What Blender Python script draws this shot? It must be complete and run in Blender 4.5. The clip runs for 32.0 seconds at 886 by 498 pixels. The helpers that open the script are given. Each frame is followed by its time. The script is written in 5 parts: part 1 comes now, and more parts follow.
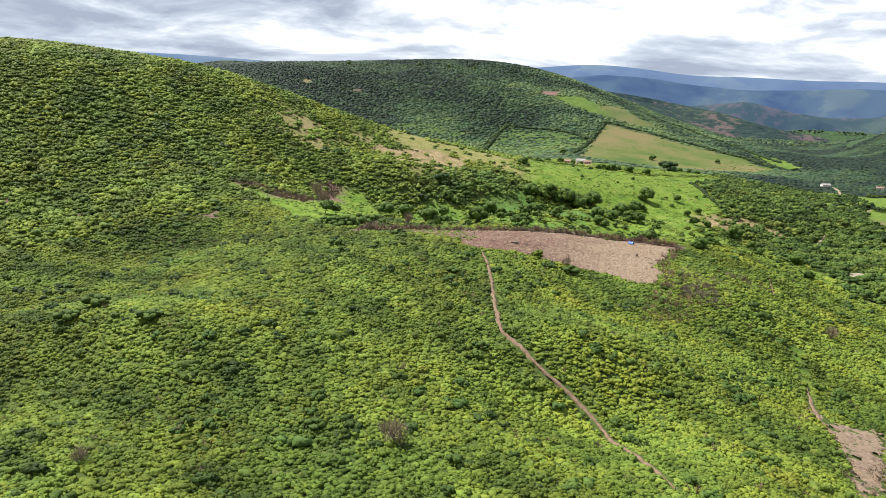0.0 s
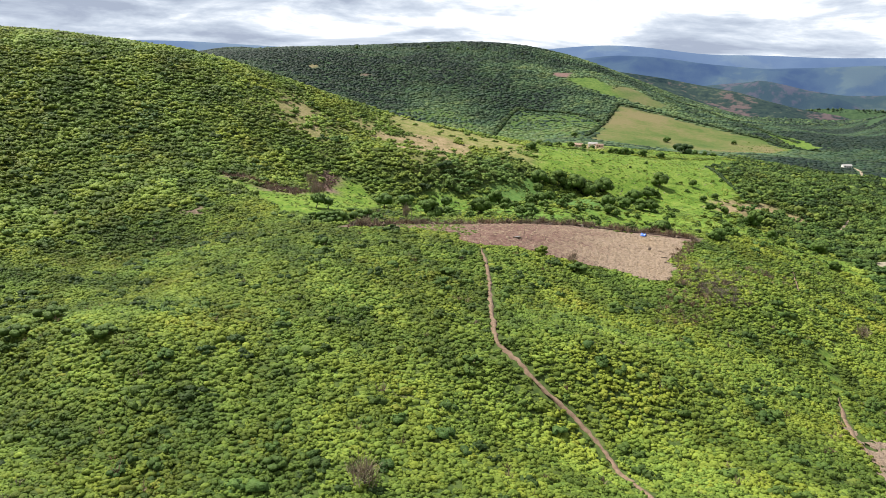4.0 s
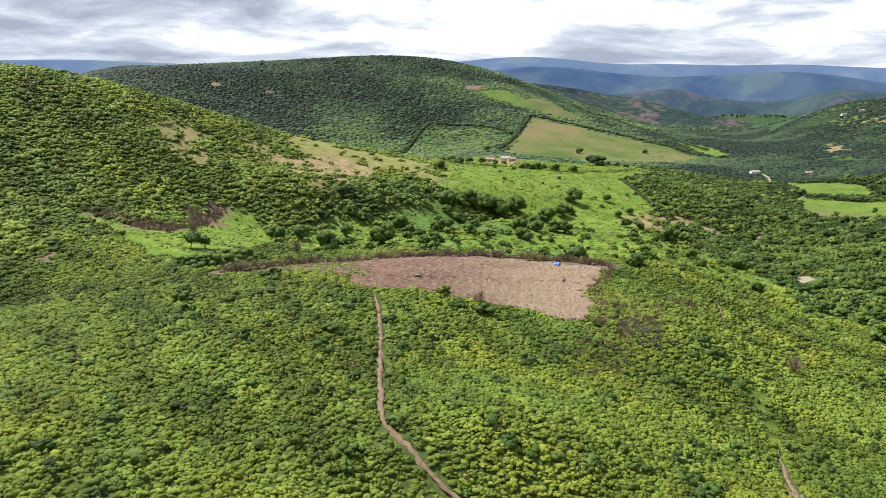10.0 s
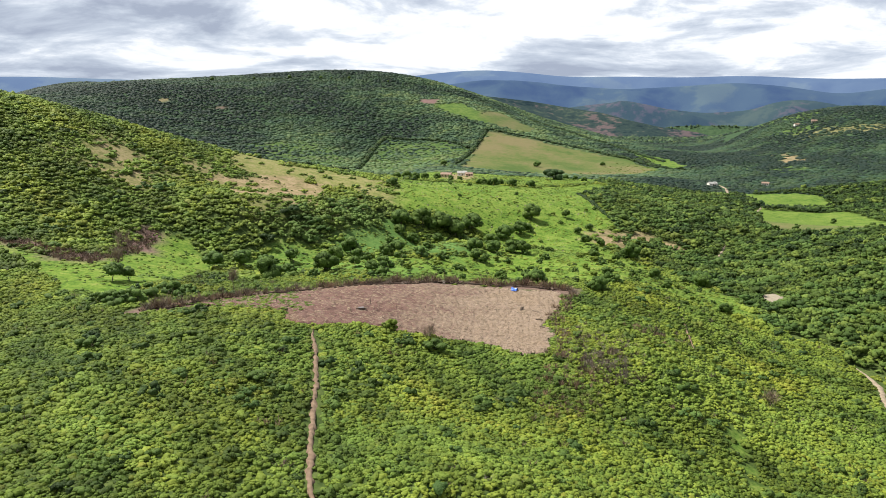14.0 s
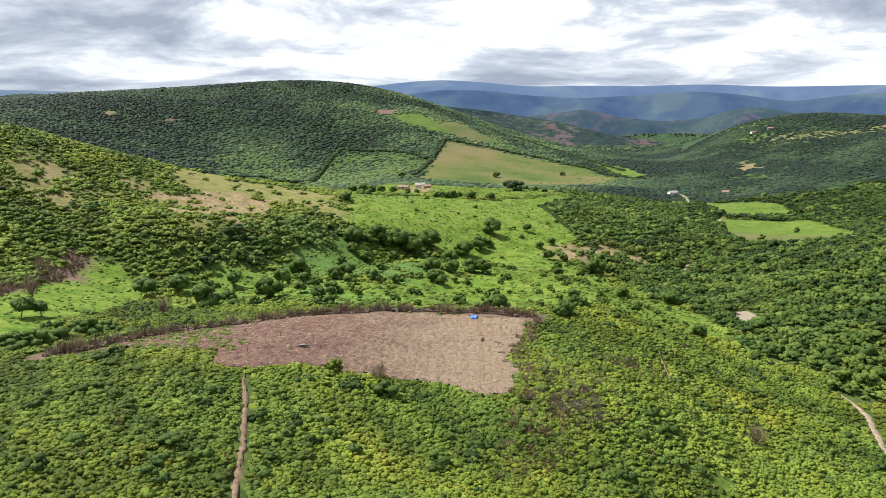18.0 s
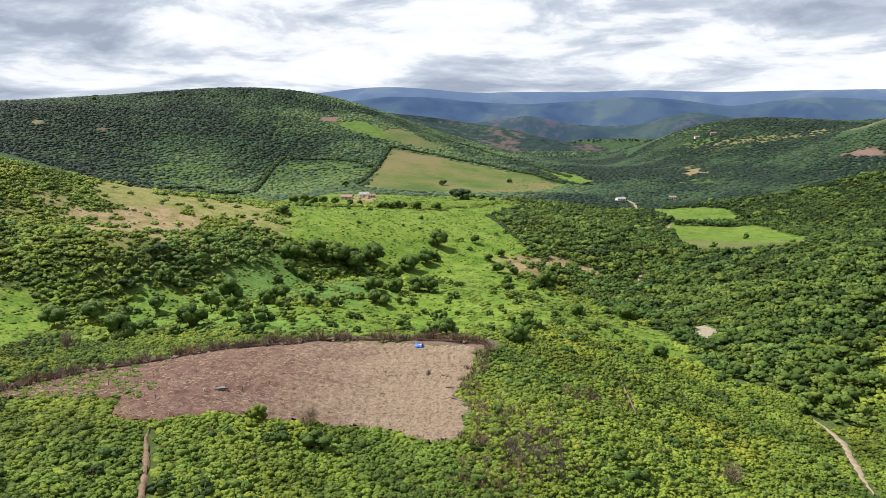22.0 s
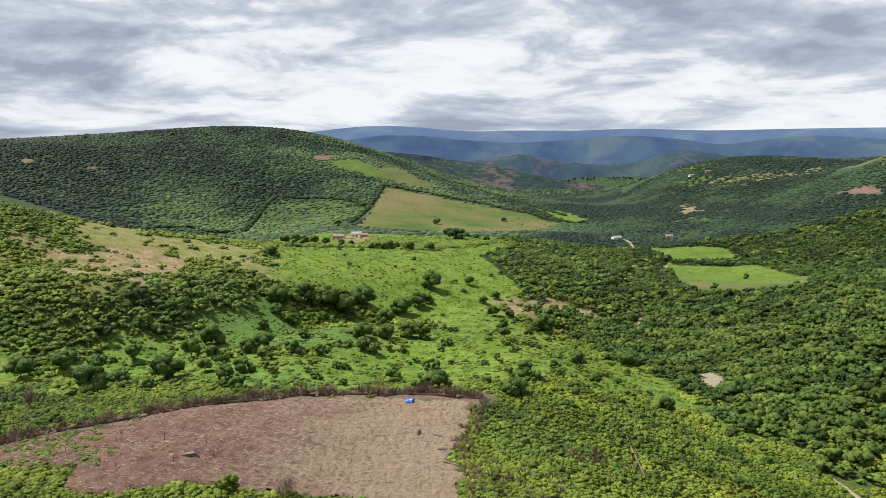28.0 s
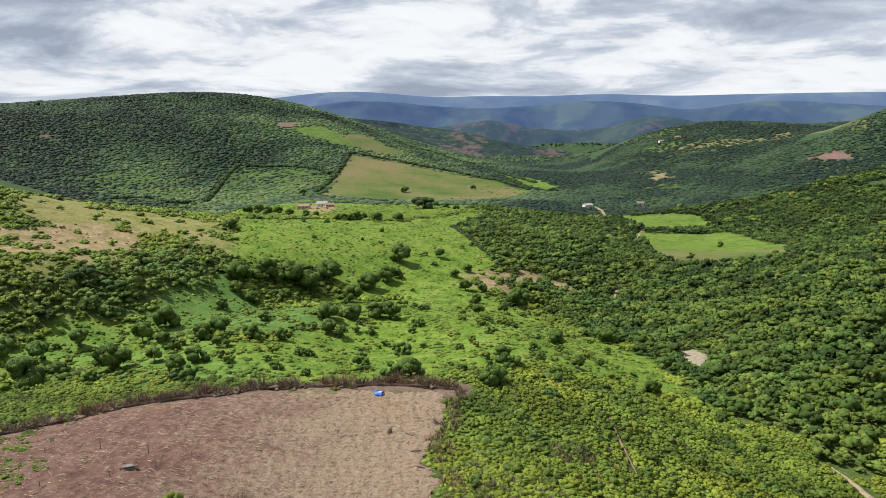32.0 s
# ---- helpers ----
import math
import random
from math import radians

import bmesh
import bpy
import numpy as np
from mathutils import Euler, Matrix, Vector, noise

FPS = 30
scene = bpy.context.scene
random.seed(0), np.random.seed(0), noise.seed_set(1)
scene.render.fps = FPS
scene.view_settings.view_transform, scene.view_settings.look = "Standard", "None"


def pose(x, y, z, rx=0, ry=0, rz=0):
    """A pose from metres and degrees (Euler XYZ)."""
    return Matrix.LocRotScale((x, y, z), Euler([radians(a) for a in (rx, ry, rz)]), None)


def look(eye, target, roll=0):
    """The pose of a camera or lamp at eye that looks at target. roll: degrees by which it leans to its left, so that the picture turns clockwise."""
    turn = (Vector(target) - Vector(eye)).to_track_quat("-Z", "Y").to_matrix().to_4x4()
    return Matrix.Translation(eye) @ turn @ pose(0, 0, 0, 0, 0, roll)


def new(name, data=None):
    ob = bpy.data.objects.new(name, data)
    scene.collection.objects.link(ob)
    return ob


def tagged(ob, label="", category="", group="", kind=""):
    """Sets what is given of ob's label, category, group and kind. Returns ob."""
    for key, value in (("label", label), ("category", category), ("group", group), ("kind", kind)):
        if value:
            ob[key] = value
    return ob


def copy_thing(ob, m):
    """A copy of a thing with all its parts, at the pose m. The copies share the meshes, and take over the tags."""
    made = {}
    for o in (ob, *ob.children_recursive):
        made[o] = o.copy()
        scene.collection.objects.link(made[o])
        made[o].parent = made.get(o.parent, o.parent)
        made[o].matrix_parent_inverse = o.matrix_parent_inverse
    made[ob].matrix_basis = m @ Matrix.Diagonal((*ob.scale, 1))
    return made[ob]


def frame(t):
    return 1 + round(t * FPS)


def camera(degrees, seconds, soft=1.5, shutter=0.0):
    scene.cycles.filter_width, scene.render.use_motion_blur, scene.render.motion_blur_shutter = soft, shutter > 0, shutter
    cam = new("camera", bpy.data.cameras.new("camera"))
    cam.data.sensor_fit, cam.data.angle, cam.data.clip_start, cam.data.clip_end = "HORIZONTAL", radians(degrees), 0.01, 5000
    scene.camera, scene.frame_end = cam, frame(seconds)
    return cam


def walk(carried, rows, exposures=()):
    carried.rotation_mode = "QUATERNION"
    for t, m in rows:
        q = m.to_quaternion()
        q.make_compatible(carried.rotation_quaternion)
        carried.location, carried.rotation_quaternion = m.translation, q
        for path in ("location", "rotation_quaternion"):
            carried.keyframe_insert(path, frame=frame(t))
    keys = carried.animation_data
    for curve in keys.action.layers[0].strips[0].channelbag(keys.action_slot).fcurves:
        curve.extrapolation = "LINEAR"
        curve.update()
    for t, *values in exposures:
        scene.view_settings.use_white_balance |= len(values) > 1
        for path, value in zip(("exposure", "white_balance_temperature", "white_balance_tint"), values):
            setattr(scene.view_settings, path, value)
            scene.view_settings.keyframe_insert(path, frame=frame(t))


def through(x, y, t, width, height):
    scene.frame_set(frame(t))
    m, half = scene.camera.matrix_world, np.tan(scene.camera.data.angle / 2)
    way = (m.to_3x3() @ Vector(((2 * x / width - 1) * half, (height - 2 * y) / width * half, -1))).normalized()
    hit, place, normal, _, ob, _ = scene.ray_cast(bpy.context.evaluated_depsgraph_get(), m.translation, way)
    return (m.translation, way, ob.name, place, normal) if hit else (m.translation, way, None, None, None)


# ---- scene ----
cam = camera(57.42, 32.0, soft=0.5)


def aim(x, y, z, yaw, pitch, roll):
    """A camera pose: yaw to the left of +y, pitch up, roll."""
    ahead = Vector((-math.sin(radians(yaw)) * math.cos(radians(pitch)), math.cos(radians(yaw)) * math.cos(radians(pitch)), math.sin(radians(pitch))))
    return look((x, y, z), Vector((x, y, z)) + ahead * 100.0, roll)


PATH = [
    (0, aim(19.05, -320.09, 63.37, 16.741, -12.438, 2.250)),
    (0.5, aim(18.70, -317.83, 63.31, 16.107, -12.434, 2.366)),
    (1, aim(18.21, -315.45, 63.26, 15.726, -12.756, 2.404)),
    (1.5, aim(17.65, -312.92, 63.22, 17.178, -12.981, 2.293)),
    (2, aim(17.28, -310.26, 63.17, 18.353, -13.152, 2.110)),
    (2.5, aim(17.46, -307.44, 63.16, 18.838, -13.351, 1.957)),
    (3, aim(17.92, -304.65, 63.14, 18.182, -13.497, 1.662)),
    (3.5, aim(18.33, -301.94, 63.14, 17.953, -13.596, 1.490)),
    (5.5, aim(18.67, -291.69, 63.80, 16.044, -13.476, 0.895)),
    (6, aim(18.53, -289.19, 63.88, 15.180, -13.400, 0.947)),
    (6.5, aim(18.34, -286.64, 64.00, 14.554, -13.267, 0.881)),
    (7, aim(18.12, -284.09, 64.08, 14.129, -13.169, 0.926)),
    (7.5, aim(17.93, -281.48, 64.13, 13.821, -13.078, 0.851)),
    (8, aim(17.78, -278.80, 64.17, 13.911, -13.013, 0.800)),
    (8.5, aim(17.74, -276.03, 64.17, 13.589, -12.925, 0.689)),
    (9, aim(17.78, -273.14, 64.19, 13.116, -12.799, 0.537)),
    (9.5, aim(17.88, -270.21, 64.24, 12.692, -12.705, 0.311)),
    (10, aim(17.88, -267.32, 64.24, 12.098, -12.631, 0.268)),
    (10.5, aim(17.76, -264.58, 64.20, 11.937, -12.474, 0.231)),
    (11, aim(17.63, -261.96, 64.15, 11.784, -12.359, 0.240)),
    (11.5, aim(17.56, -259.43, 64.12, 11.589, -12.242, 0.213)),
    (12, aim(17.49, -256.91, 64.10, 11.063, -12.150, 0.149)),
    (12.5, aim(17.40, -254.44, 64.06, 10.609, -12.025, 0.037)),
    (13, aim(17.32, -251.94, 63.99, 10.263, -11.879, -0.084)),
    (13.5, aim(17.35, -249.35, 63.90, 9.753, -11.786, -0.135)),
    (14, aim(17.42, -246.58, 63.84, 9.252, -11.676, -0.174)),
    (14.5, aim(17.42, -243.69, 63.83, 8.777, -11.575, -0.186)),
    (16.5, aim(16.66, -232.20, 63.76, 7.233, -11.245, -0.413)),
    (17, aim(16.50, -229.41, 63.73, 6.951, -11.173, -0.428)),
    (17.5, aim(16.39, -226.73, 63.67, 6.717, -11.088, -0.500)),
    (18, aim(16.36, -224.10, 63.58, 6.430, -11.009, -0.528)),
    (18.5, aim(16.41, -221.45, 63.51, 6.061, -10.936, -0.614)),
    (19, aim(16.47, -218.77, 63.45, 5.567, -10.865, -0.628)),
    (19.5, aim(16.33, -216.14, 63.37, 5.085, -10.819, -0.715)),
    (20, aim(16.16, -213.47, 63.28, 4.640, -10.767, -0.681)),
    (20.5, aim(15.99, -210.73, 63.21, 4.127, -10.684, -0.739)),
    (21, aim(15.88, -207.89, 63.18, 3.574, -10.632, -0.740)),
    (21.5, aim(15.86, -204.95, 63.17, 3.042, -10.638, -0.779)),
    (22, aim(15.96, -201.96, 63.18, 2.679, -10.587, -0.793)),
    (22.5, aim(16.13, -199.02, 63.21, 2.339, -10.534, -0.832)),
    (23, aim(16.29, -196.27, 63.25, 2.003, -10.491, -0.803)),
    (23.5, aim(16.31, -193.88, 63.29, 1.904, -10.322, -0.886)),
    (24, aim(16.29, -191.96, 63.34, 1.442, -10.179, -0.904)),
    (24.5, aim(16.22, -190.56, 63.39, 1.503, -9.698, -1.001)),
    (25, aim(16.21, -189.65, 63.44, 1.898, -9.222, -1.028)),
    (25.5, aim(16.22, -189.16, 63.46, 2.292, -8.811, -0.965)),
    (27.5, aim(15.99, -188.69, 63.10, 2.348, -7.960, -0.850)),
    (28, aim(15.93, -188.29, 63.04, 2.235, -7.931, -0.823)),
    (28.5, aim(15.83, -187.43, 63.02, 1.749, -8.038, -0.931)),
    (29, aim(15.71, -186.07, 63.04, 1.383, -8.136, -0.931)),
    (29.5, aim(15.60, -184.26, 63.06, 1.162, -8.417, -0.869)),
    (30, aim(15.49, -182.03, 63.07, 0.998, -8.819, -0.902)),
    (30.5, aim(15.26, -179.42, 63.04, 0.823, -9.213, -0.938)),
    (31, aim(15.02, -176.51, 63.00, 0.548, -9.591, -1.049)),
    (31.5, aim(14.81, -173.40, 62.97, 0.283, -9.963, -1.119)),
    (32, aim(14.63, -170.19, 62.95, -0.017, -10.321, -0.968)),
]
walk(cam, PATH, [(0.0, 1.07), (14.0, 0.98), (23.0, 0.85), (28.0, 0.71), (32.0, 0.72)])

# ---------------------------------------------------------------- sky and sun
SUN_AZ, SUN_EL = radians(-72.0), radians(57.0)          # azimuth from +y, clockwise positive


def build_sky():
    world = bpy.data.worlds.new("sky")
    scene.world = world
    world.use_nodes = True
    nt = world.node_tree
    nt.nodes.clear()
    L = nt.links.new

    def N(kind, **props):
        n = nt.nodes.new(kind)
        for k, v in props.items():
            n.inputs[k].default_value = v
        return n

    def M(op, a, b=None, c=None):
        n = nt.nodes.new("ShaderNodeMath")
        n.operation = op
        for i, v in enumerate((a, b, c)):
            if v is None:
                continue
            if isinstance(v, (int, float)):
                n.inputs[i].default_value = v
            else:
                L(v, n.inputs[i])
        return n.outputs[0]

    def ramp(fac, stops):
        n = nt.nodes.new("ShaderNodeValToRGB")
        while len(n.color_ramp.elements) < len(stops):
            n.color_ramp.elements.new(0.5)
        for e, (p, c) in zip(n.color_ramp.elements, stops):
            e.position, e.color = p, (*c, 1)
        L(fac, n.inputs[0])
        return n.outputs[0]

    sky = nt.nodes.new("ShaderNodeTexSky")
    sky.sky_type, sky.sun_disc = "NISHITA", False
    sky.sun_elevation, sky.sun_rotation = SUN_EL, SUN_AZ
    coord = nt.nodes.new("ShaderNodeTexCoord")
    sep = nt.nodes.new("ShaderNodeSeparateXYZ")
    L(coord.outputs["Generated"], sep.inputs[0])
    # clouds flatten towards the horizon
    rise = M("MULTIPLY", M("POWER", M("MAXIMUM", sep.outputs[2], 0.0), 0.72), 2.4)

    def layer(lift, scale, detail, rough, seed):
        """Cloud noise over the dome of the sky."""
        comb = nt.nodes.new("ShaderNodeCombineXYZ")
        L(M("ADD", sep.outputs[0], seed), comb.inputs[0])
        L(sep.outputs[1], comb.inputs[1])
        L(M("ADD", rise, lift), comb.inputs[2])
        n = N("ShaderNodeTexNoise", Scale=scale, Detail=detail, Roughness=rough, Distortion=0.3)
        L(comb.outputs[0], n.inputs["Vector"])
        return n.outputs[0]

    low, high = layer(0.0, 6.4, 12.0, 0.60, 4.7), layer(0.030, 6.4, 12.0, 0.60, 4.7)
    wide = layer(0.0, 2.2, 3.0, 0.5, 8.1)
    body = M("ADD", M("MULTIPLY", low, 0.56), M("MULTIPLY", wide, 0.44))
    # tops towards the light, bases in their own shade
    relief = M("MULTIPLY", M("SUBTRACT", high, low), 0.7)
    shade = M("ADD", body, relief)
    cloud = ramp(shade, [(0.40, (0.85, 0.87, 0.90)), (0.455, (0.75, 0.78, 0.825)), (0.485, (0.585, 0.635, 0.71)), (0.53, (0.455, 0.51, 0.60)), (0.61, (0.315, 0.36, 0.455))])
    cover = ramp(body, [(0.28, (0.90, 0.90, 0.90)), (0.42, (1, 1, 1))])
    blend = nt.nodes.new("ShaderNodeMixRGB")
    L(cover, blend.inputs[0])
    scaled = nt.nodes.new("ShaderNodeVectorMath")
    scaled.operation = "SCALE"
    scaled.inputs["Scale"].default_value = 0.10
    L(sky.outputs[0], scaled.inputs[0])
    L(scaled.outputs[0], blend.inputs[1])
    L(cloud, blend.inputs[2])
    bg = nt.nodes.new("ShaderNodeBackground")
    L(blend.outputs[0], bg.inputs[0])
    bg.inputs[1].default_value = 0.66
    out = nt.nodes.new("ShaderNodeOutputWorld")
    L(bg.outputs[0], out.inputs[0])


build_sky()
sun = new("sun", bpy.data.lights.new("sun", "SUN"))
sun.data.energy, sun.data.angle, sun.data.color = 5.0, radians(0.53), (1.0, 0.95, 0.86)
sun.matrix_world = look((0, 0, 500), Vector((0, 0, 500)) - Vector((math.sin(SUN_AZ) * math.cos(SUN_EL), math.cos(SUN_AZ) * math.cos(SUN_EL), math.sin(SUN_EL))))

# ---------------------------------------------------------------- materials


class Mat:
    """A small helper to write node materials."""

    def __init__(self, name):
        self.m = bpy.data.materials.new(name)
        self.m.use_nodes = True
        self.nt = self.m.node_tree
        self.b = self.nt.nodes["Principled BSDF"]
        self.out = self.nt.nodes["Material Output"]
        self.b.inputs["Specular IOR Level"].default_value = 0.25
        self.b.inputs["Roughness"].default_value = 0.8

    def link(self, a, b):
        self.nt.links.new(a, b)

    def node(self, kind, **props):
        n = self.nt.nodes.new(kind)
        for k, v in props.items():
            n.inputs[k].default_value = v
        return n

    def pos(self):
        return self.nt.nodes.new("ShaderNodeNewGeometry").outputs["Position"]

    def noise(self, scale, detail=4.0, rough=0.55, vec=None, out=0):
        n = self.node("ShaderNodeTexNoise", Scale=scale, Detail=detail, Roughness=rough)
        self.link(vec if vec is not None else self.pos(), n.inputs["Vector"])
        return n.outputs[out]

    def ramp(self, fac, stops):
        n = self.nt.nodes.new("ShaderNodeValToRGB")
        while len(n.color_ramp.elements) < len(stops):
            n.color_ramp.elements.new(0.5)
        for e, (p, c) in zip(n.color_ramp.elements, stops):
            e.position, e.color = p, (*c, 1)
        self.link(fac, n.inputs[0])
        return n.outputs[0]

    def math(self, op, a, b):
        n = self.nt.nodes.new("ShaderNodeMath")
        n.operation, n.use_clamp = op, False
        for i, v in enumerate((a, b)):
            if isinstance(v, (int, float)):
                n.inputs[i].default_value = v
            else:
                self.link(v, n.inputs[i])
        return n.outputs[0]

    def mix(self, fac, a, b, how="MIX"):
        n = self.nt.nodes.new("ShaderNodeMixRGB")
        n.blend_type = how
        for i, v in enumerate((fac, a, b)):
            if isinstance(v, (int, float)):
                n.inputs[i].default_value = v
            elif isinstance(v, tuple):
                n.inputs[i].default_value = (*v, 1)
            else:
                self.link(v, n.inputs[i])
        return n.outputs[0]

    def attr(self, name):
        n = self.nt.nodes.new("ShaderNodeAttribute")
        n.attribute_name = name
        return n.outputs["Fac"]

    def bump(self, height, strength, dist):
        n = self.node("ShaderNodeBump", Strength=strength, Distance=dist)
        self.link(height, n.inputs["Height"])
        self.link(n.outputs[0], self.b.inputs["Normal"])

    def colour(self, c):
        if isinstance(c, tuple):
            self.b.inputs["Base Color"].default_value = (*c, 1)
        else:
            self.link(c, self.b.inputs["Base Color"])
        return self


def foliage(name, dark, mid, light, through=0.14, grain=2.6, relief=0.28):
    """Leaf masses: colour by plant, by patch and by spray; clumped relief; some light passes through them."""
    k = Mat(name)
    p = k.pos()
    rnd = k.nt.nodes.new("ShaderNodeNewGeometry").outputs["Random Per Island"]
    leaf = k.noise(grain, 3.0, 0.6, p)
    tone = k.math("ADD", k.math("MULTIPLY", k.attr("tone"), 0.70), k.math("ADD", k.math("MULTIPLY", rnd, 0.12), k.math("MULTIPLY", leaf, 0.34)))
    col = k.ramp(k.math("SUBTRACT", tone, 0.10), [(0.12, dark), (0.5, mid), (0.88, light)])
    tint = k.ramp(k.attr("hue"), [(0.05, (0.86, 0.98, 1.12)), (0.40, (0.97, 1.0, 1.0)), (0.65, (1.04, 1.0, 0.94)), (0.90, (1.13, 1.03, 0.82)), (1.0, (1.16, 0.96, 0.95))])
    col = k.mix(1.0, col, tint, "MULTIPLY")
    k.colour(col)
    k.b.inputs["Roughness"].default_value = 0.6
    k.b.inputs["Specular IOR Level"].default_value = 0.10
    k.bump(leaf, 0.9, relief)
    t = k.nt.nodes.new("ShaderNodeBsdfTranslucent")
    k.link(col, t.inputs[0])
    s = k.nt.nodes.new("ShaderNodeMixShader")
    s.inputs[0].default_value = through
    k.link(k.b.outputs[0], s.inputs[1])
    k.link(t.outputs[0], s.inputs[2])
    k.link(s.outputs[0], k.out.inputs[0])
    return k.m


SHRUB = foliage("shrub_leaves", (0.028, 0.047, 0.007), (0.103, 0.144, 0.020), (0.190, 0.242, 0.034))
WOOD = foliage("woodland_leaves", (0.017, 0.033, 0.007), (0.058, 0.096, 0.018), (0.125, 0.172, 0.033), 0.12, 1.9, 0.4)
# bluer than WOOD: haze of distance mixed into the leaf colour
FARWOOD = foliage("hazed_far_woodland_leaves", (0.010, 0.022, 0.014), (0.037, 0.067, 0.031), (0.092, 0.136, 0.052), 0.1, 0.7, 0.7)
TREE = foliage("tree_leaves", (0.016, 0.032, 0.007), (0.061, 0.104, 0.019), (0.126, 0.180, 0.033), 0.12, 2.4, 0.4)
GRASS = foliage("grass_tufts", (0.050, 0.088, 0.011), (0.108, 0.160, 0.022), (0.186, 0.232, 0.038))
DEAD = foliage("dry_twigs", (0.085, 0.055, 0.040), (0.170, 0.120, 0.085), (0.280, 0.215, 0.150), 0.1, 2.6, 0.05)
DARKTREE = foliage("dark_tree_leaves", (0.012, 0.024, 0.009), (0.030, 0.054, 0.015), (0.056, 0.088, 0.022), 0.1, 1.2)


def ground_material():
    k = Mat("ground_soil_and_grass")
    n1, n2 = k.noise(0.05, 6.0), k.noise(0.9, 5.0)
    n3 = k.noise(0.16, 5.0, 0.6)
    two = k.math("ADD", k.math("MULTIPLY", n2, 0.5), k.math("MULTIPLY", n3, 0.5))
    litter = k.ramp(two, [(0.34, (0.020, 0.034, 0.010)), (0.5, (0.046, 0.068, 0.018)), (0.66, (0.085, 0.105, 0.032))])
    grass = k.ramp(k.math("ADD", k.math("MULTIPLY", n2, 0.42), k.math("ADD", k.math("MULTIPLY", n3, 0.38), k.math("MULTIPLY", n1, 0.2))), [(0.37, (0.034, 0.064, 0.010)), (0.45, (0.062, 0.114, 0.016)), (0.53, (0.104, 0.156, 0.025)), (0.62, (0.158, 0.182, 0.048))])
    dry = k.ramp(two, [(0.36, (0.070, 0.090, 0.024)), (0.48, (0.135, 0.138, 0.045)), (0.62, (0.200, 0.168, 0.086))])
    lush = k.ramp(two, [(0.34, (0.046, 0.096, 0.024)), (0.5, (0.072, 0.140, 0.034)), (0.66, (0.110, 0.178, 0.045))])
    n0 = k.noise(0.014, 4.0)
    dull = k.ramp(k.math("ADD", k.math("MULTIPLY", n0, 0.55), k.math("MULTIPLY", two, 0.45)), [(0.40, (0.046, 0.076, 0.020)), (0.47, (0.074, 0.094, 0.029)), (0.51, (0.090, 0.098, 0.036)), (0.57, (0.122, 0.106, 0.052))])
    sand = k.ramp(two, [(0.36, (0.101, 0.090, 0.039)), (0.47, (0.156, 0.121, 0.066)), (0.62, (0.250, 0.187, 0.117))])
    red = k.ramp(n2, [(0.3, (0.085, 0.054, 0.048)), (0.6, (0.150, 0.095, 0.086))])
    # remote woodland floor, blued to carry the haze of distance
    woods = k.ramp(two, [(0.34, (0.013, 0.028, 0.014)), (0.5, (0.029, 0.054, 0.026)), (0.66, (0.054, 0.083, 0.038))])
    col = litter
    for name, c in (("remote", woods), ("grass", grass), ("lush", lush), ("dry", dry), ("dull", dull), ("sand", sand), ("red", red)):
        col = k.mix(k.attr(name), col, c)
    k.colour(col)
    k.b.inputs["Roughness"].default_value = 0.95
    k.b.inputs["Specular IOR Level"].default_value = 0.05
    k.bump(two, 0.8, 0.6)
    return k.m


def soil_material():
    """Cleared soil under straw and cut brushwood."""
    k = Mat("cleared_soil_and_straw")
    n0, n1, n2 = k.noise(0.045, 3.0), k.noise(0.35, 6.0, 0.6), k.noise(2.6, 6.0, 0.65)
    vec = k.nt.nodes.new("ShaderNodeMapping")
    vec.inputs["Scale"].default_value = (0.75, 1.25, 1.0)
    k.link(k.pos(), vec.inputs[0])
    streak = k.noise(0.75, 5.0, 0.62, vec.outputs[0])
    soil = k.ramp(n1, [(0.32, (0.062, 0.034, 0.027)), (0.5, (0.110, 0.059, 0.047)), (0.66, (0.142, 0.090, 0.070))])
    straw = k.ramp(n2, [(0.3, (0.150, 0.108, 0.076)), (0.7, (0.290, 0.228, 0.165))])
    amount = k.ramp(k.math("ADD", k.math("MULTIPLY", streak, 0.75), k.math("MULTIPLY", k.attr("straw"), 0.60)), [(0.52, (0, 0, 0)), (0.78, (0.8, 0.8, 0.8))])
    col = k.mix(amount, soil, straw)
    col = k.mix(k.ramp(n0, [(0.55, (0, 0, 0)), (0.72, (0.45, 0.45, 0.45))]), col, (0.166, 0.108, 0.049))
    k.colour(col)
    k.b.inputs["Roughness"].default_value = 0.95
    k.bump(k.math("ADD", n2, streak), 0.9, 0.45)
    return k.m


def dirt_material(name, a, b):
    k = Mat(name)
    k.colour(k.ramp(k.noise(0.8, 6.0), [(0.3, a), (0.7, b)]))
    k.b.inputs["Roughness"].default_value = 0.95
    k.bump(k.noise(4.0, 4.0), 0.5, 0.08)
    return k.m


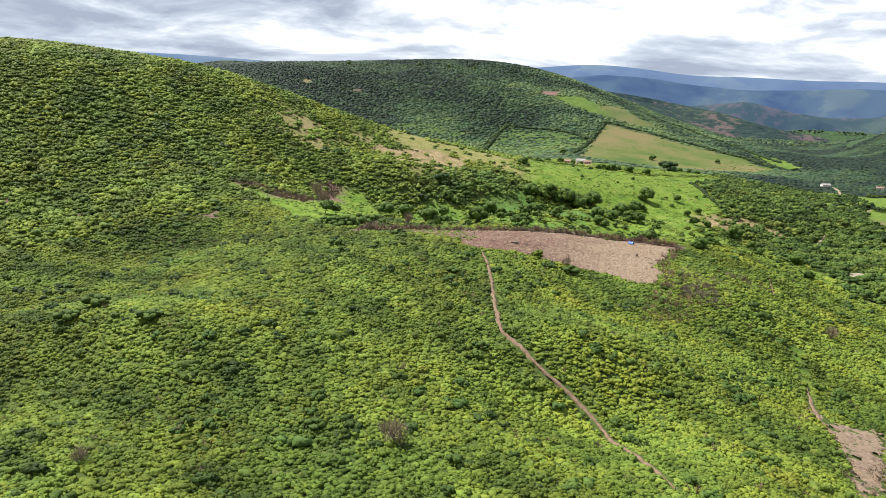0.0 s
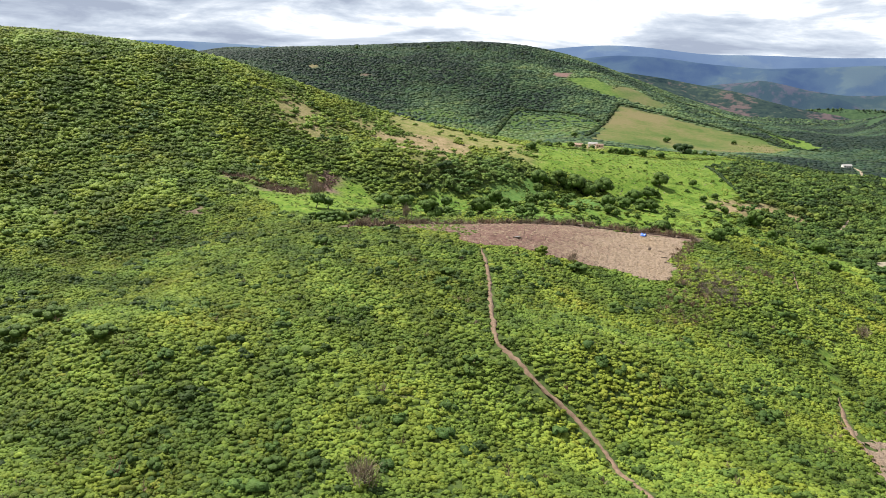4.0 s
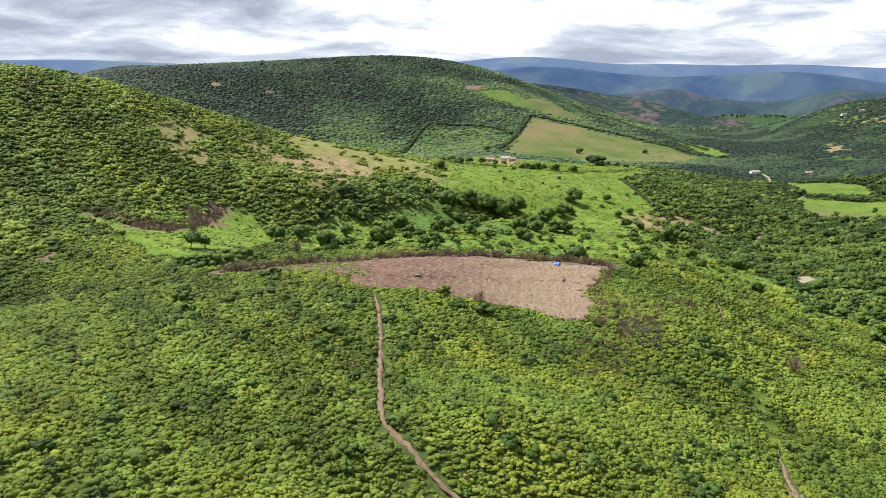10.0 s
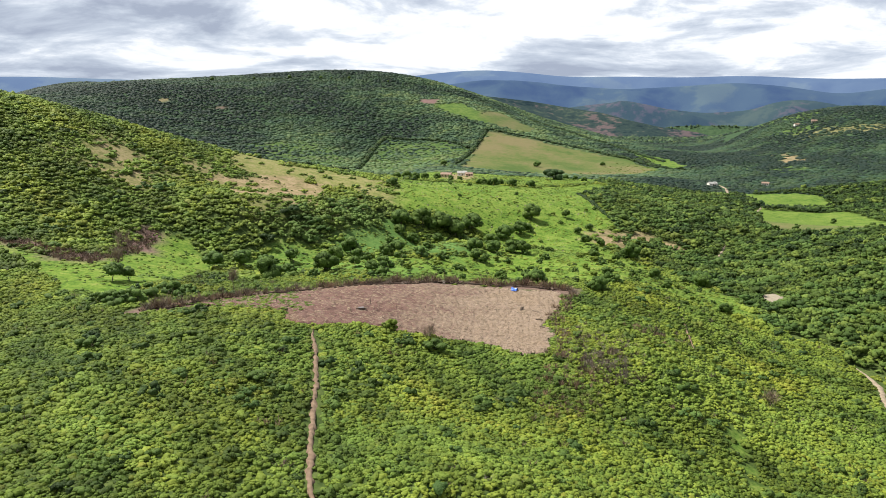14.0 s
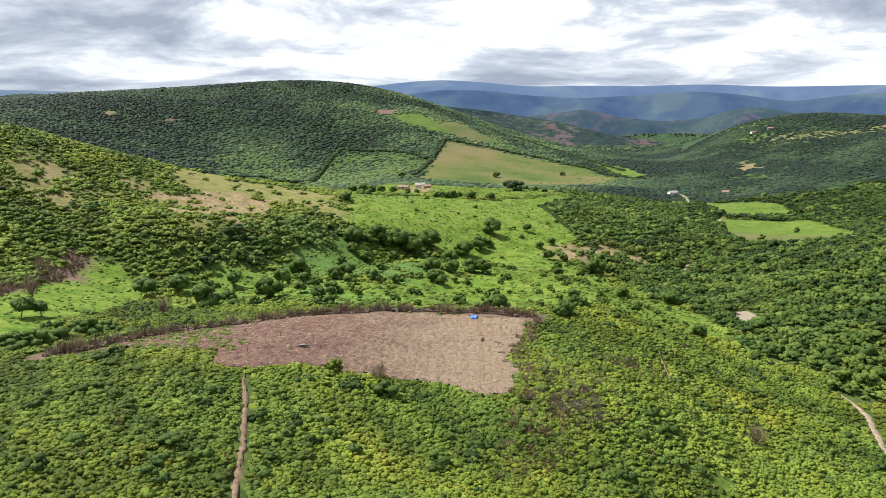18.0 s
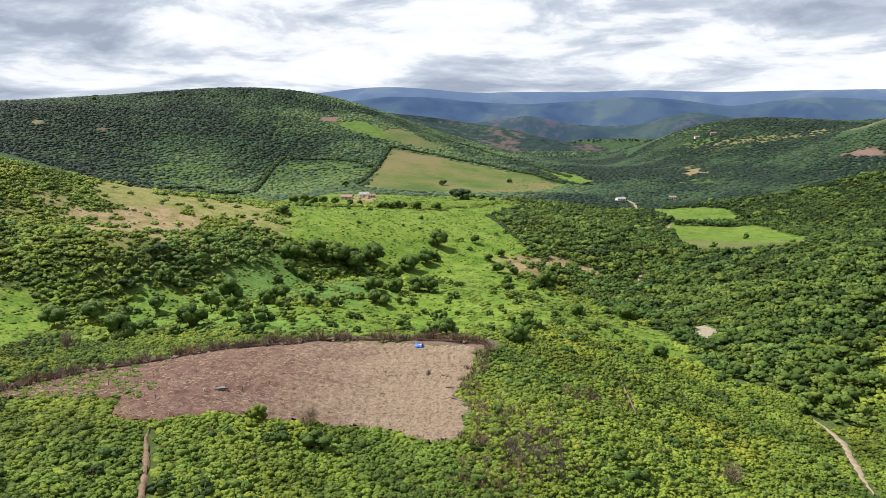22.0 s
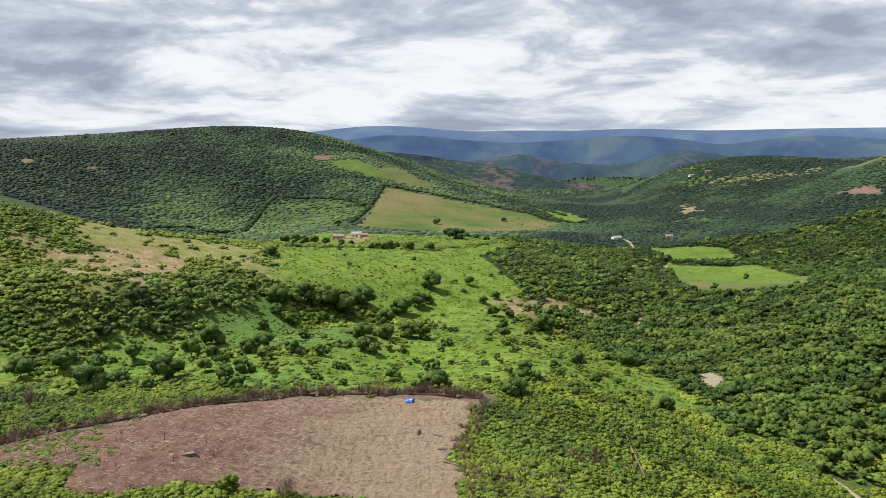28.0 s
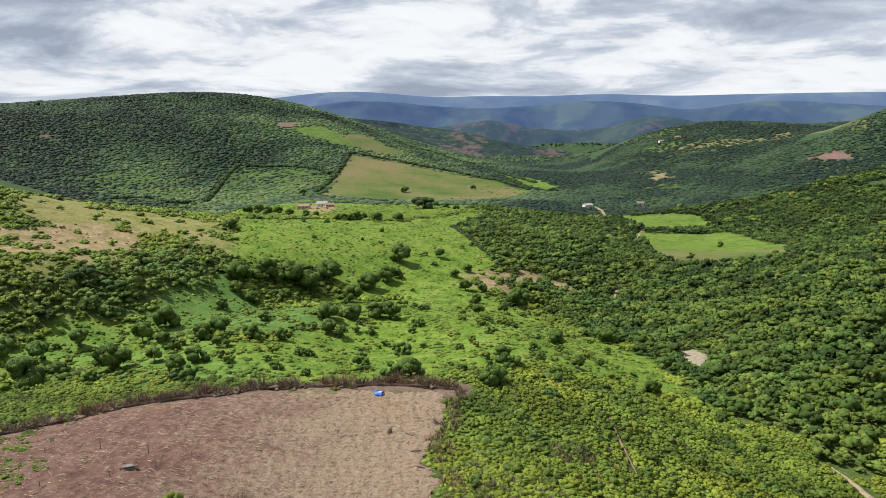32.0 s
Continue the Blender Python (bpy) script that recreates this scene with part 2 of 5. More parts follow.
def backdrop_material(name, low, high, lit, haze_glow, rock=None, grain=0.03, share=0.35):
    """Distant hills of woods and grassland; emission paints the haze of deep air."""
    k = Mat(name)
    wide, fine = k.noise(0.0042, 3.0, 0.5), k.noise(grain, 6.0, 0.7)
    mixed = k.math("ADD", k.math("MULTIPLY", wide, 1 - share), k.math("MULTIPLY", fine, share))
    # last stop paints sunlit patches between the cloud-shaded ones
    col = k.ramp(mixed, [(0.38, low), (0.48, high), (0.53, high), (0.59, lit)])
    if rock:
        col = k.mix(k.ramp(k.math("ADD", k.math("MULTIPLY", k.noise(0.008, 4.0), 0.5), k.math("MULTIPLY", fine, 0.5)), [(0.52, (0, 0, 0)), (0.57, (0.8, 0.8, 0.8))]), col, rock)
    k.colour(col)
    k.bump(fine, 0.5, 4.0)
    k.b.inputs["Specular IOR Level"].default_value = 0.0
    k.b.inputs["Emission Color"].default_value = (*haze_glow, 1)
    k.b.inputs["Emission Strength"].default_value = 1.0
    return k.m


GROUND, SOIL = ground_material(), soil_material()
PATHDIRT = dirt_material("trodden_earth", (0.085, 0.056, 0.036), (0.185, 0.128, 0.086))
ROADDIRT = dirt_material("pale_road_dirt", (0.15, 0.118, 0.082), (0.25, 0.20, 0.145))
MUD = dirt_material("dried_mud", (0.15, 0.128, 0.092), (0.225, 0.195, 0.145))
STRAW = dirt_material("pale_straw", (0.135, 0.098, 0.068), (0.290, 0.225, 0.158))
BARK = dirt_material("grey_bark", (0.07, 0.055, 0.042), (0.16, 0.13, 0.10))

# ---------------------------------------------------------------- the lie of the land
MOUNDS = []


def mound(x, y, height, a, b, turn=0.0):
    MOUNDS.append((x, y, height, a, b, radians(turn)))


LOW, BASE = -62.0, -257.1
mound(-450, 29, 170.6, 283, 681, 24)
mound(83, -407, 152.5, 255, 650, -76)
mound(-4, 27, -13.9, 33, 118, -1)
mound(-632, 1225, 269.6, 849, 462, 44)
mound(-161, 1048, 110.6, 321, 706, 20)
mound(649, 1365, 209.9, 847, 614, 84)
mound(340, 22, 146.2, 528, 337, 34)
mound(-92, -72, 41.2, 79, 219, 38)
mound(22, 376, 46.3, 168, 330, 28)
mound(-11, 171, 45, 224, 161, -19)
mound(-139, 451, 37.4, 248, 357, 26)
mound(8, 76, 14.8, 302, 64, 70)
mound(-3, -61, 9, 43, 202, 24)
mound(6, 21, 38.5, 129, 71, -69)
mound(-249, 143, 31.6, 97, 215, -36)
mound(530, 521, 146.6, 398, 790, 8)
mound(-248, 287, 42, 334, 281, -15)
mound(-44, 153, -18.1, 33, 78, -30)
mound(183, 1601, -66.2, 91, 473, 7)
mound(-221, 739, -11, 60, 318, 5)
mound(69, 187, -44.5, 86, 122, -14)
mound(-65, -57, -0.3, 29, 34, 10)
mound(-328, -78, 46, 378, 337, 6)
mound(191, 553, 5.4, 37, 175, -51)
mound(-565, 452, 144, 424, 614, 5)
mound(101, 1998, 113.5, 933, 28, 0)
mound(611, 764, 62.4, 145, 128, 0)
mound(431, 854, -18.3, 151, 192, -12)
mound(417, 1163, 17.4, 127, 211, 12)
mound(-963, 1367, 120.8, 148, 326, -4)
mound(-130, 116, 13.5, 45, 33, 32)
mound(-190, 125, -5.5, 59, 71, -24)
mound(1200, 600, 248.8, 228, 227, 0)
mound(-90, 74, -2.5, 77, 29, 18)
mound(900, 1200, 77.7, 188, 188, 0)
mound(83, 657, 15.3, 100, 100, 0)
mound(36, -48, 5.3, 23, 23, 0)
mound(-44, 6, -4.8, 29, 29, 0)
mound(-16, 53, -9.6, 33, 33, 0)
mound(-550, 0, 51.6, 66, 66, 0)
mound(-150, -83, -5.7, 25, 25, 0)
mound(-800, 2600, 236.2, 326, 326, 0)
mound(47, 509, 9.3, 84, 84, 0)
mound(5, -161, -7.2, 22, 22, 0)
mound(2, -136, 7.4, 22, 22, 0)
mound(800, 2600, 204.9, 326, 326, 0)
mound(-89, -179, 8.1, 22, 22, 0)
mound(-153, 37, -5, 36, 36, 0)
mound(0, 2600, 164.3, 314, 314, 0)
mound(-119, -174, 6.2, 22, 22, 0)
mound(-104, -196, -7.5, 22, 22, 0)
mound(-290, 1175, -10, 310, 95, 22)


def land(x, y):
    """Height of the bare ground at plan points (arrays)."""
    z = np.full_like(x, BASE)
    for cx, cy, h, a, b, t in MOUNDS:
        u, v = (x - cx) * math.cos(t) + (y - cy) * math.sin(t), (y - cy) * math.cos(t) - (x - cx) * math.sin(t)
        z += h * np.exp(-((u / a) ** 2) - (v / b) ** 2)
    return LOW + 8 * np.logaddexp(0, (z - LOW) / 8) - 0.075 * np.maximum(y - 1650, 0)


def land_at(x, y):
    return float(land(np.array([float(x)]), np.array([float(y)]))[0])


def wave(x, y, size, seed):
    """Smooth noise in 0..1 over the plan."""
    rng = np.random.RandomState(seed)
    out = np.zeros_like(x)
    for k in range(7):
        a, s = rng.uniform(0, 6.283), rng.uniform(0.6, 1.7) * 6.283 / size
        out += np.sin((x * math.cos(a) + y * math.sin(a)) * s + rng.uniform(0, 6.283))
    return np.clip(0.5 + out / 7.5, 0, 1)


def inside(x, y, poly):
    """Signed distance to a polygon of the plan, positive inside."""
    d, c = np.full_like(x, 1e9), np.zeros(x.shape, bool)
    for (x0, y0), (x1, y1) in zip(poly, poly[1:] + poly[:1]):
        ex, ey = x1 - x0, y1 - y0
        t = np.clip(((x - x0) * ex + (y - y0) * ey) / (ex * ex + ey * ey + 1e-9), 0, 1)
        d = np.minimum(d, (x - x0 - t * ex) ** 2 + (y - y0 - t * ey) ** 2)
        if abs(ey) > 1e-9:
            c ^= ((y0 > y) != (y1 > y)) & (x < x0 + (y - y0) / ey * ex)
    return np.where(c, 1, -1) * np.sqrt(d)


def along(x, y, line):
    """Distance to a polyline of the plan."""
    d = np.full_like(x, 1e9)
    for (x0, y0), (x1, y1) in zip(line, line[1:]):
        ex, ey = x1 - x0, y1 - y0
        t = np.clip(((x - x0) * ex + (y - y0) * ey) / (ex * ex + ey * ey + 1e-9), 0, 1)
        d = np.minimum(d, (x - x0 - t * ex) ** 2 + (y - y0 - t * ey) ** 2)
    return np.sqrt(d)


# plan outlines, metres
FIELD = [(-79, -60), (-75, -47), (-70, -34), (-60, -24), (-51, -12), (-33, -8), (-18, -2), (-0, 3), (14, 1), (15, -10), (12, -27), (10, -32), (13, -36), (13, -46), (12, -55), (5, -55), (-4, -51), (-16, -54), (-27, -56), (-36, -59), (-43, -66), (-50, -67), (-53, -63), (-54, -56), (-65, -58)]
HEDGE = [(-86, -71), (-80, -59), (-76, -44), (-71, -31), (-62, -21), (-52, -9), (-34, -5), (-19, 3), (-1, 8), (7, 7), (17, 3)]
FOOTPATH = [(-43, -69), (-36, -88), (-29, -111), (-22, -135), (-19, -143), (-11, -149), (-6, -153), (0, -156), (6, -162), (13, -176), (22, -195)]
TRACK_R = [(55.5, -92), (55, -104), (55, -117), (58, -132)]
BARE_R = [(55, -105), (58, -115), (73, -105), (60, -164), (53, -174), (57, -139)]
TRAIL = [(52, 16), (52, 3), (52, -9), (52, -26)]
ROAD_R = [(105, 7), (106, 4), (107, -4), (105, -17), (103, -31)]
POND = [(98, 105), (103, 106), (105, 96), (100, 84), (97, 79), (96, 87)]
GULLY_A = [(108, 246), (102, 227), (97, 210)]
GULLY_B = [(185, 512), (172, 472), (143, 367)]
VROAD = [(173, 662), (175, 637), (171, 592)]
PASTURE = [(-98, 265), (-62, 318), (-15, 344), (41, 479), (46, 441), (23, 353), (36, 282), (45, 255), (28, 228), (32, 199), (14, 100), (-7, 183), (-28, 188), (-45, 203), (-72, 183), (-80, 183)]
MEADOW_LOW = [(-77, 158), (-59, 156), (-28, 95), (-19, 81), (-34, 50), (-47, 51), (-58, 49), (-90, 100), (-88, 125), (-84, 140)]
MEADOW = [(-108, 90), (-89, 98), (-58, 49), (-42, 44), (-24, 67), (-1, 75), (31, 132), (51, 118), (76, 138), (84, 91), (86, 55), (81, 42), (70, 38), (48, 34), (37, 31), (27, 18), (16, 21), (14, 5), (-2, 7), (-17, 2), (-26, 4), (-46, 11), (-64, 27), (-82, 38), (-105, 56), (-107, 42), (-116, 58), (-115, 77)]
HILL_PASTURE = [(-114, 979), (-50, 981), (29, 950), (88, 902), (117, 818), (55, 670), (1, 689), (-66, 697), (-116, 706), (-118, 824)]
MEADOW_W = [(-116, 58), (-108, 88), (-58, 49), (-30, 25), (-25, 0), (-56, 7), (-91, 13)]
HILL_GREEN = [(-219, 1089), (-174, 1150), (-134, 1106), (-106, 1030), (-152, 1021), (-200, 1061)]
BROWN_BELT = [(-136, 1097), (-115, 1160), (-49, 1072), (-55, 1024), (-101, 1023), (-132, 1055)]
PASTURE_E = [(102, 955), (142, 912), (158, 841), (140, 819), (119, 873)]
PASTURE_S = [(7, 686), (63, 838), (92, 896), (123, 818), (88, 710)]
HILL_FIELD = [(462, 1984), (539, 1991), (409, 1141), (373, 1092), (322, 1216)]
MEADOW_N = [(212, 800), (274, 788), (297, 741), (257, 749)]
SOUTH_STRIP = [(145, 332), (234, 333), (189, 231), (138, 277)]
BARE_E = [(290, 894), (307, 880), (295, 827), (278, 825)]
FARM_YARD = [(-107, 540), (-111, 634), (-89, 595), (-69, 489), (-71, 430), (-84, 432)]
PLOT = [(-250, 884), (-147, 880), (-113, 840), (-116, 706), (-171, 705), (-239, 710)]
YARD = [(-202, 636), (-75, 621), (46, 610), (41, 497), (-16, 353), (-64, 330), (-100, 272)]
SAND_L = [(-166, 157), (-162, 176), (-134, 191), (-106, 183), (-119, 170), (-117, 122), (-137, 125)]
SAND_UP = [(-197, 217), (-321, 552), (-142, 248), (-98, 248), (-82, 194), (-98, 181), (-107, 185), (-134, 191), (-162, 176), (-166, 157)]
CLEARING = [(-174, -9), (-145, -17), (-138, -13), (-147, 24), (-153, 60), (-142, 65), (-119, 45), (-107, -13), (-105, -50), (-121, -48), (-142, -27), (-162, -17)]
BROWN_CUT = [(-174, -6), (-165, -1), (-150, 0), (-145, 2), (-153, 27), (-157, 62), (-152, 60), (-145, 22), (-137, -12), (-145, -15), (-160, -10)]
MEADOW_R = [(179, 504), (247, 478), (243, 357), (208, 272), (142, 312), (170, 455)]
MEADOW_R2 = [(184, 602), (251, 565), (245, 516), (185, 506)]
RED_FAR = [(-245, 1107), (-216, 1143), (-211, 1098), (-234, 1078)]
RED_R = [(425, 729), (443, 711), (440, 650), (419, 685)]
STRIP_R = [(339, 1020), (456, 970), (533, 985), (503, 773), (492, 750), (499, 892), (441, 931), (338, 973)]
SLIP = [(33, 228), (49, 246), (62, 254), (76, 243), (76, 232), (59, 231), (38, 211)]
HILLFOOT = [(-184, 222), (-336, 611), (-294, 641), (-253, 674), (-239, 710), (-202, 636), (-247, 601), (-294, 560)]
HEDGE_A = [(-240, 694), (-252, 816), (-251, 887), (-193, 891), (-147, 880), (-122, 851)]
HEDGE_B = [(-127, 741), (-120, 839), (-115, 988), (-51, 990), (29, 965), (89, 905), (125, 824)]
HEDGE_C = [(-60, 1170), (-4, 1148), (73, 1044), (138, 877)]
HEDGE_D = [(21, 344), (36, 282), (44, 262)]
HEDGE_E = [(-308, 613), (-298, 636), (-285, 657), (-263, 649), (-245, 677)]
HEDGE_F = [(171, 540), (184, 518), (197, 512), (216, 513), (222, 492)]
HEDGE_G = [(108, 916), (120, 848), (137, 813), (157, 807)]
FIELD_N = [(294, 1120), (354, 1062), (378, 1021), (334, 999)]
WEEDS = [(-64, -43), (-58, -44), (-51, -45), (-49, -50), (-51, -56), (-52, -62), (-54, -62)]
MEADOW_MID = [(-42, 179), (-7, 183), (32, 199), (44, 186), (58, 174), (46, 81), (26, 50), (-0, 66), (-23, 58), (-33, 45), (-42, 44), (-25, 75), (-20, 87)]
SLOPE_GREEN = [(-390, 721), (-343, 796), (-284, 778), (-260, 726), (-267, 663), (-320, 585), (-188, 230)]
ROCKY = [(-216, 120), (-209, 130), (-185, 130), (-178, 101), (-191, 99), (-204, 104)]
ROCKY_B = [(-171, 164), (-161, 175), (-142, 169), (-116, 131), (-129, 118), (-155, 145)]
SPOTS = [(-29, -173, 1.6, "S"), (-19, -184, 1.2, "S"), (-564, 846, 13.0, "S"), (-491, 875, 8.0, "R"), (-35, -217, 1.0, "S"), (-63, -182, 6.0, "Y"), (-55, -181, 5.0, "Y"), (-77, -189, 6.0, "Y"), (-199, -72, 3.0, "R"), (-194, -41, 3.0, "R"), (-155, -53, 4.0, "R"), (-228, -79, 4.0, "R"), (-292, 7, 6.0, "Y"), (-213, 126, 5.0, "S"), (-203, 93, 4.0, "S"), (21, -56, 4.0, "D"), (28, -60, 4.0, "D"), (17, -67, 3.0, "D"), (26, -57, 4.0, "D"), (21, -44, 3.0, "D"), (30, -50, 3.0, "D"), (17, -79, 4.0, "D"), (40, -25, 4.0, "D"), (55, -66, 3.5, "G"), (55, -73, 3.5, "G"), (56, -80, 4.0, "G"), (56, -87, 3.5, "G"), (26, -62, 4.0, "D")]
WOOD_R = [(85, 49), (84, 91), (76, 138), (60, 194), (44, 186), (42, 273), (23, 353), (45, 432), (113, 620), (191, 735), (396, 522), (119, 10), (109, -3), (103, 25)]
WOOD_BELT = [(-112, 124), (-100, 178), (-81, 179), (-71, 160), (-74, 143), (-91, 103), (-109, 92), (-115, 77), (-116, 58), (-134, 96), (-119, 104)]


def soft(d, width):
    return np.clip(d / width + 0.5, 0, 1)


def zones(x, y):
    """How far each kind of ground covers the plan points."""
    jig = (wave(x, y, 22.0, 5) - 0.5) * 10 + (wave(x, y, 7.0, 6) - 0.5) * 4
    jig += (wave(x, y, 60.0, 93) - 0.5) * 9
    far = np.clip((y - 150) / 500, 0.3, 1.6)
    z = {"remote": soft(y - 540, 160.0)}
    z["grass"] = np.maximum.reduce([soft(inside(x, y, p) + jig * 1.5 * far, 7.0 * far) for p in (PASTURE, MEADOW, MEADOW_MID, YARD)] + [soft(inside(x, y, CLEARING) + jig * 0.3 + 1, 3.0)])
    z["grass"] = np.maximum(z["grass"], np.maximum.reduce([0.38 * soft(inside(x, y, p) + jig, 14.0) for p in (PLOT, SLOPE_GREEN, HILLFOOT, HILL_FIELD, MEADOW_N)] + [0.6 * soft(inside(x, y, p) + jig, 14.0) for p in (HILL_GREEN, PASTURE_S)]))
    z["lush"] = np.maximum.reduce([soft(inside(x, y, p) + jig, 12.0) * 0.8 for p in (MEADOW_LOW,)] + [0.5 * soft(inside(x, y, MEADOW_W) + jig, 16.0)])
    z["grass"] = np.maximum(z["grass"], np.maximum.reduce([0.76 * soft(inside(x, y, p) + jig * 0.5 + 3, 8.0) for p in (MEADOW_R, MEADOW_R2, PASTURE_E)] + [0.35 * soft(inside(x, y, FIELD_N) + jig * 0.5, 12.0)]))
    z["dull"] = np.maximum.reduce([soft(inside(x, y, p) + jig * 0.6, 8.0) for p in (HILL_PASTURE,)] + [0.8 * soft(inside(x, y, p) + jig * 0.4 + 2, 8.0) for p in (BROWN_BELT, SOUTH_STRIP)])
    z["dry"] = np.maximum.reduce([0.95 * soft(inside(x, y, p) + jig * 2, 18.0) for p in (SAND_UP,)] + [0.5 * soft(inside(x, y, STRIP_R) + jig, 14.0)] + [0.8 * soft(inside(x, y, p) + jig * 2 + 12, 28.0) for p in (ROCKY, ROCKY_B, SAND_L)])
    z["sand"] = np.maximum.reduce([soft(inside(x, y, p) + jig * 1.4 * far, 6.0) for p in (BARE_E, FARM_YARD)] + [soft(inside(x, y, p) + jig * 1.6 + w, 9.0) for p, w in ((SAND_L, 5), (SLIP, 3))] + [0.25 * soft(inside(x, y, STRIP_R) + jig, 10.0)] + [0.6 * soft(inside(x, y, p) + jig * 2 - 2, 14.0) for p in (ROCKY, ROCKY_B)])
    z["sand"] *= 0.5 + 0.5 * soft(wave(x, y, 9.0, 91) * 0.6 + wave(x, y, 3.5, 92) * 0.4 - 0.36, 0.30)
    z["red"] = np.maximum.reduce([soft(inside(x, y, p) + jig * 0.8, 6.0) for p in (RED_FAR, RED_R, BROWN_CUT)] + [0.85 * soft(4.0 - along(x, y + 1.2, HEDGE) + jig * 0.1, 2.0)])
    for sx, sy, r, kind in SPOTS:
        if kind == "D":
            continue
        d = soft(r * 0.8 - np.hypot(x - sx, (y - sy) * 0.8) + (wave(x, y, 3.0, 8) - 0.5) * r, 1.5)
        name = {"S": "sand", "R": "red", "D": "red", "Y": "grass", "G": "grass"}[kind]
        z[name] = np.maximum(z[name], d * (0.36 if kind == "Y" else 0.75))
    return z


def mesh_of(name, verts, faces, mats=(), smooth=False):
    """A mesh from arrays: faces is an (n, 3) or (n, 4) index array, or a list of such."""
    groups = [f for f in (faces if isinstance(faces, list) else [faces]) if len(f)]
    me = bpy.data.meshes.new(name)
    me.vertices.add(len(verts))
    me.vertices.foreach_set("co", np.ascontiguousarray(verts, np.float32).ravel())
    sizes = np.concatenate([np.full(len(g), g.shape[1]) for g in groups]).astype(np.int32)
    loops = np.concatenate([g.ravel() for g in groups]).astype(np.int32)
    me.loops.add(len(loops))
    me.loops.foreach_set("vertex_index", loops)
    me.polygons.add(len(sizes))
    me.polygons.foreach_set("loop_start", np.concatenate([[0], np.cumsum(sizes)[:-1]]).astype(np.int32))
    me.polygons.foreach_set("use_smooth", np.full(len(sizes), smooth))
    me.update(calc_edges=True)
    for m in mats:
        me.materials.append(m)
    return me


def put_float(me, name, values):
    me.attributes.new(name, "FLOAT", "POINT").data.foreach_set("value", np.ascontiguousarray(values, np.float32))


def part(name, data, parent, label=""):
    ob = new(name, data)
    ob.parent = parent
    return tagged(ob, label)


def steps(stops):
    """Axis values from (value, spacing) stops."""
    out = [stops[0][0]]
    for (a, sa), (b, sb) in zip(stops, stops[1:]):
        while out[-1] < b - 1e-6:
            t = (out[-1] - a) / (b - a)
            out.append(min(b, out[-1] + sa + (sb - sa) * t))
    return np.array(out)


def build_ground():
    xs = steps([(-4900, 320), (-1300, 45), (-500, 10), (-230, 3.4), (150, 3.4), (420, 9), (1200, 45), (4900, 320)])
    ys = steps([(-1500, 200), (-330, 12), (-240, 3.4), (260, 3.4), (700, 9), (1500, 18), (2400, 80), (4850, 300)])
    X, Y = np.meshgrid(xs, ys)
    x, y = X.ravel(), Y.ravel()
    z = land(x, y) + (wave(x, y, 9.0, 3) - 0.5) * 0.5
    z -= 0.5 * soft(inside(x, y, FIELD) - 2.2, 2.0)
    w, h = len(xs), len(ys)
    i = (np.arange(h - 1)[:, None] * w + np.arange(w - 1)[None]).ravel()
    me = mesh_of("ground", np.c_[x, y, z], np.c_[i, i + 1, i + w + 1, i + w], (GROUND,), True)
    for name, v in zones(x, y).items():
        put_float(me, name, v)
    return tagged(new("ground", me), "rolling hill country of grass, scrub litter and bare soil", "ground", kind="structure")


build_ground()


def drape(name, line, width, mat, label, lift=0.12, rough=0.35, seed=1, category="path"):
    """A strip of trodden earth laid over the ground, with uneven edges."""
    rng = np.random.RandomState(seed)
    pts = [Vector((*p, 0)) for p in line]
    dense = []
    for a, b in zip(pts, pts[1:]):
        n = max(2, int((b - a).length / 1.2))
        dense += [a.lerp(b, k / n) for k in range(n)]
    dense.append(pts[-1])
    P = np.array([(p.x, p.y) for p in dense])
    for _ in range(6):
        P[1:-1] = (P[:-2] + 2 * P[1:-1] + P[2:]) / 4
    T = np.gradient(P, axis=0)
    T /= np.linalg.norm(T, axis=1)[:, None] + 1e-9
    Nn = np.c_[-T[:, 1], T[:, 0]]
    n, rows = len(P), []
    taper = np.clip(np.minimum(np.arange(n), np.arange(n)[::-1]) / 9.0, 0.12, 1)
    wob = np.convolve(rng.uniform(-1, 1, n + 8), np.ones(5) / 5, "same")[4:-4]
    P = P + Nn * (wob * width * 0.5)[:, None]
    for k, f in enumerate((-1.0, -0.6, 0.0, 0.6, 1.0)):
        j = 1 + rng.uniform(-rough, rough, n)
        q = P + Nn * (f * width / 2 * j * taper)[:, None]
        rows.append(np.c_[q, land(q[:, 0], q[:, 1]) + lift + (0.25 if abs(f) < 0.9 else -0.15)])
    V = np.stack(rows, 1).reshape(-1, 3)
    i = (np.arange(n - 1)[:, None] * 5 + np.arange(4)[None]).ravel()
    me = mesh_of(name, V, np.c_[i, i + 5, i + 6, i + 1], (mat,), True)
    return tagged(new(name, me), label, category, kind="structure")


# dark soil with the shade of the ditch put into its colour
DITCH = dirt_material("dark_shaded_soil", (0.028, 0.018, 0.013), (0.060, 0.038, 0.027))
drape("footpath", FOOTPATH, 1.0, PATHDIRT, "narrow reddish earth footpath worn through the scrub", rough=0.8, seed=3)
drape("track", TRACK_R, 1.2, PATHDIRT, "faint earth track through low green scrub", seed=4)
drape("trail", TRAIL, 0.5, PATHDIRT, "overgrown brown trail over the scrub spur", seed=5)
drape("road", ROAD_R, 1.9, ROADDIRT, "pale dirt road along the foot of the spur", seed=6, category="road")
drape("gully_road", GULLY_A, 1.7, ROADDIRT, "short visible stretch of pale dirt road between woods", seed=7, category="road")
drape("gully_road", GULLY_B, 2.0, ROADDIRT, "bend of pale dirt road beside the valley meadow", seed=8, category="road")
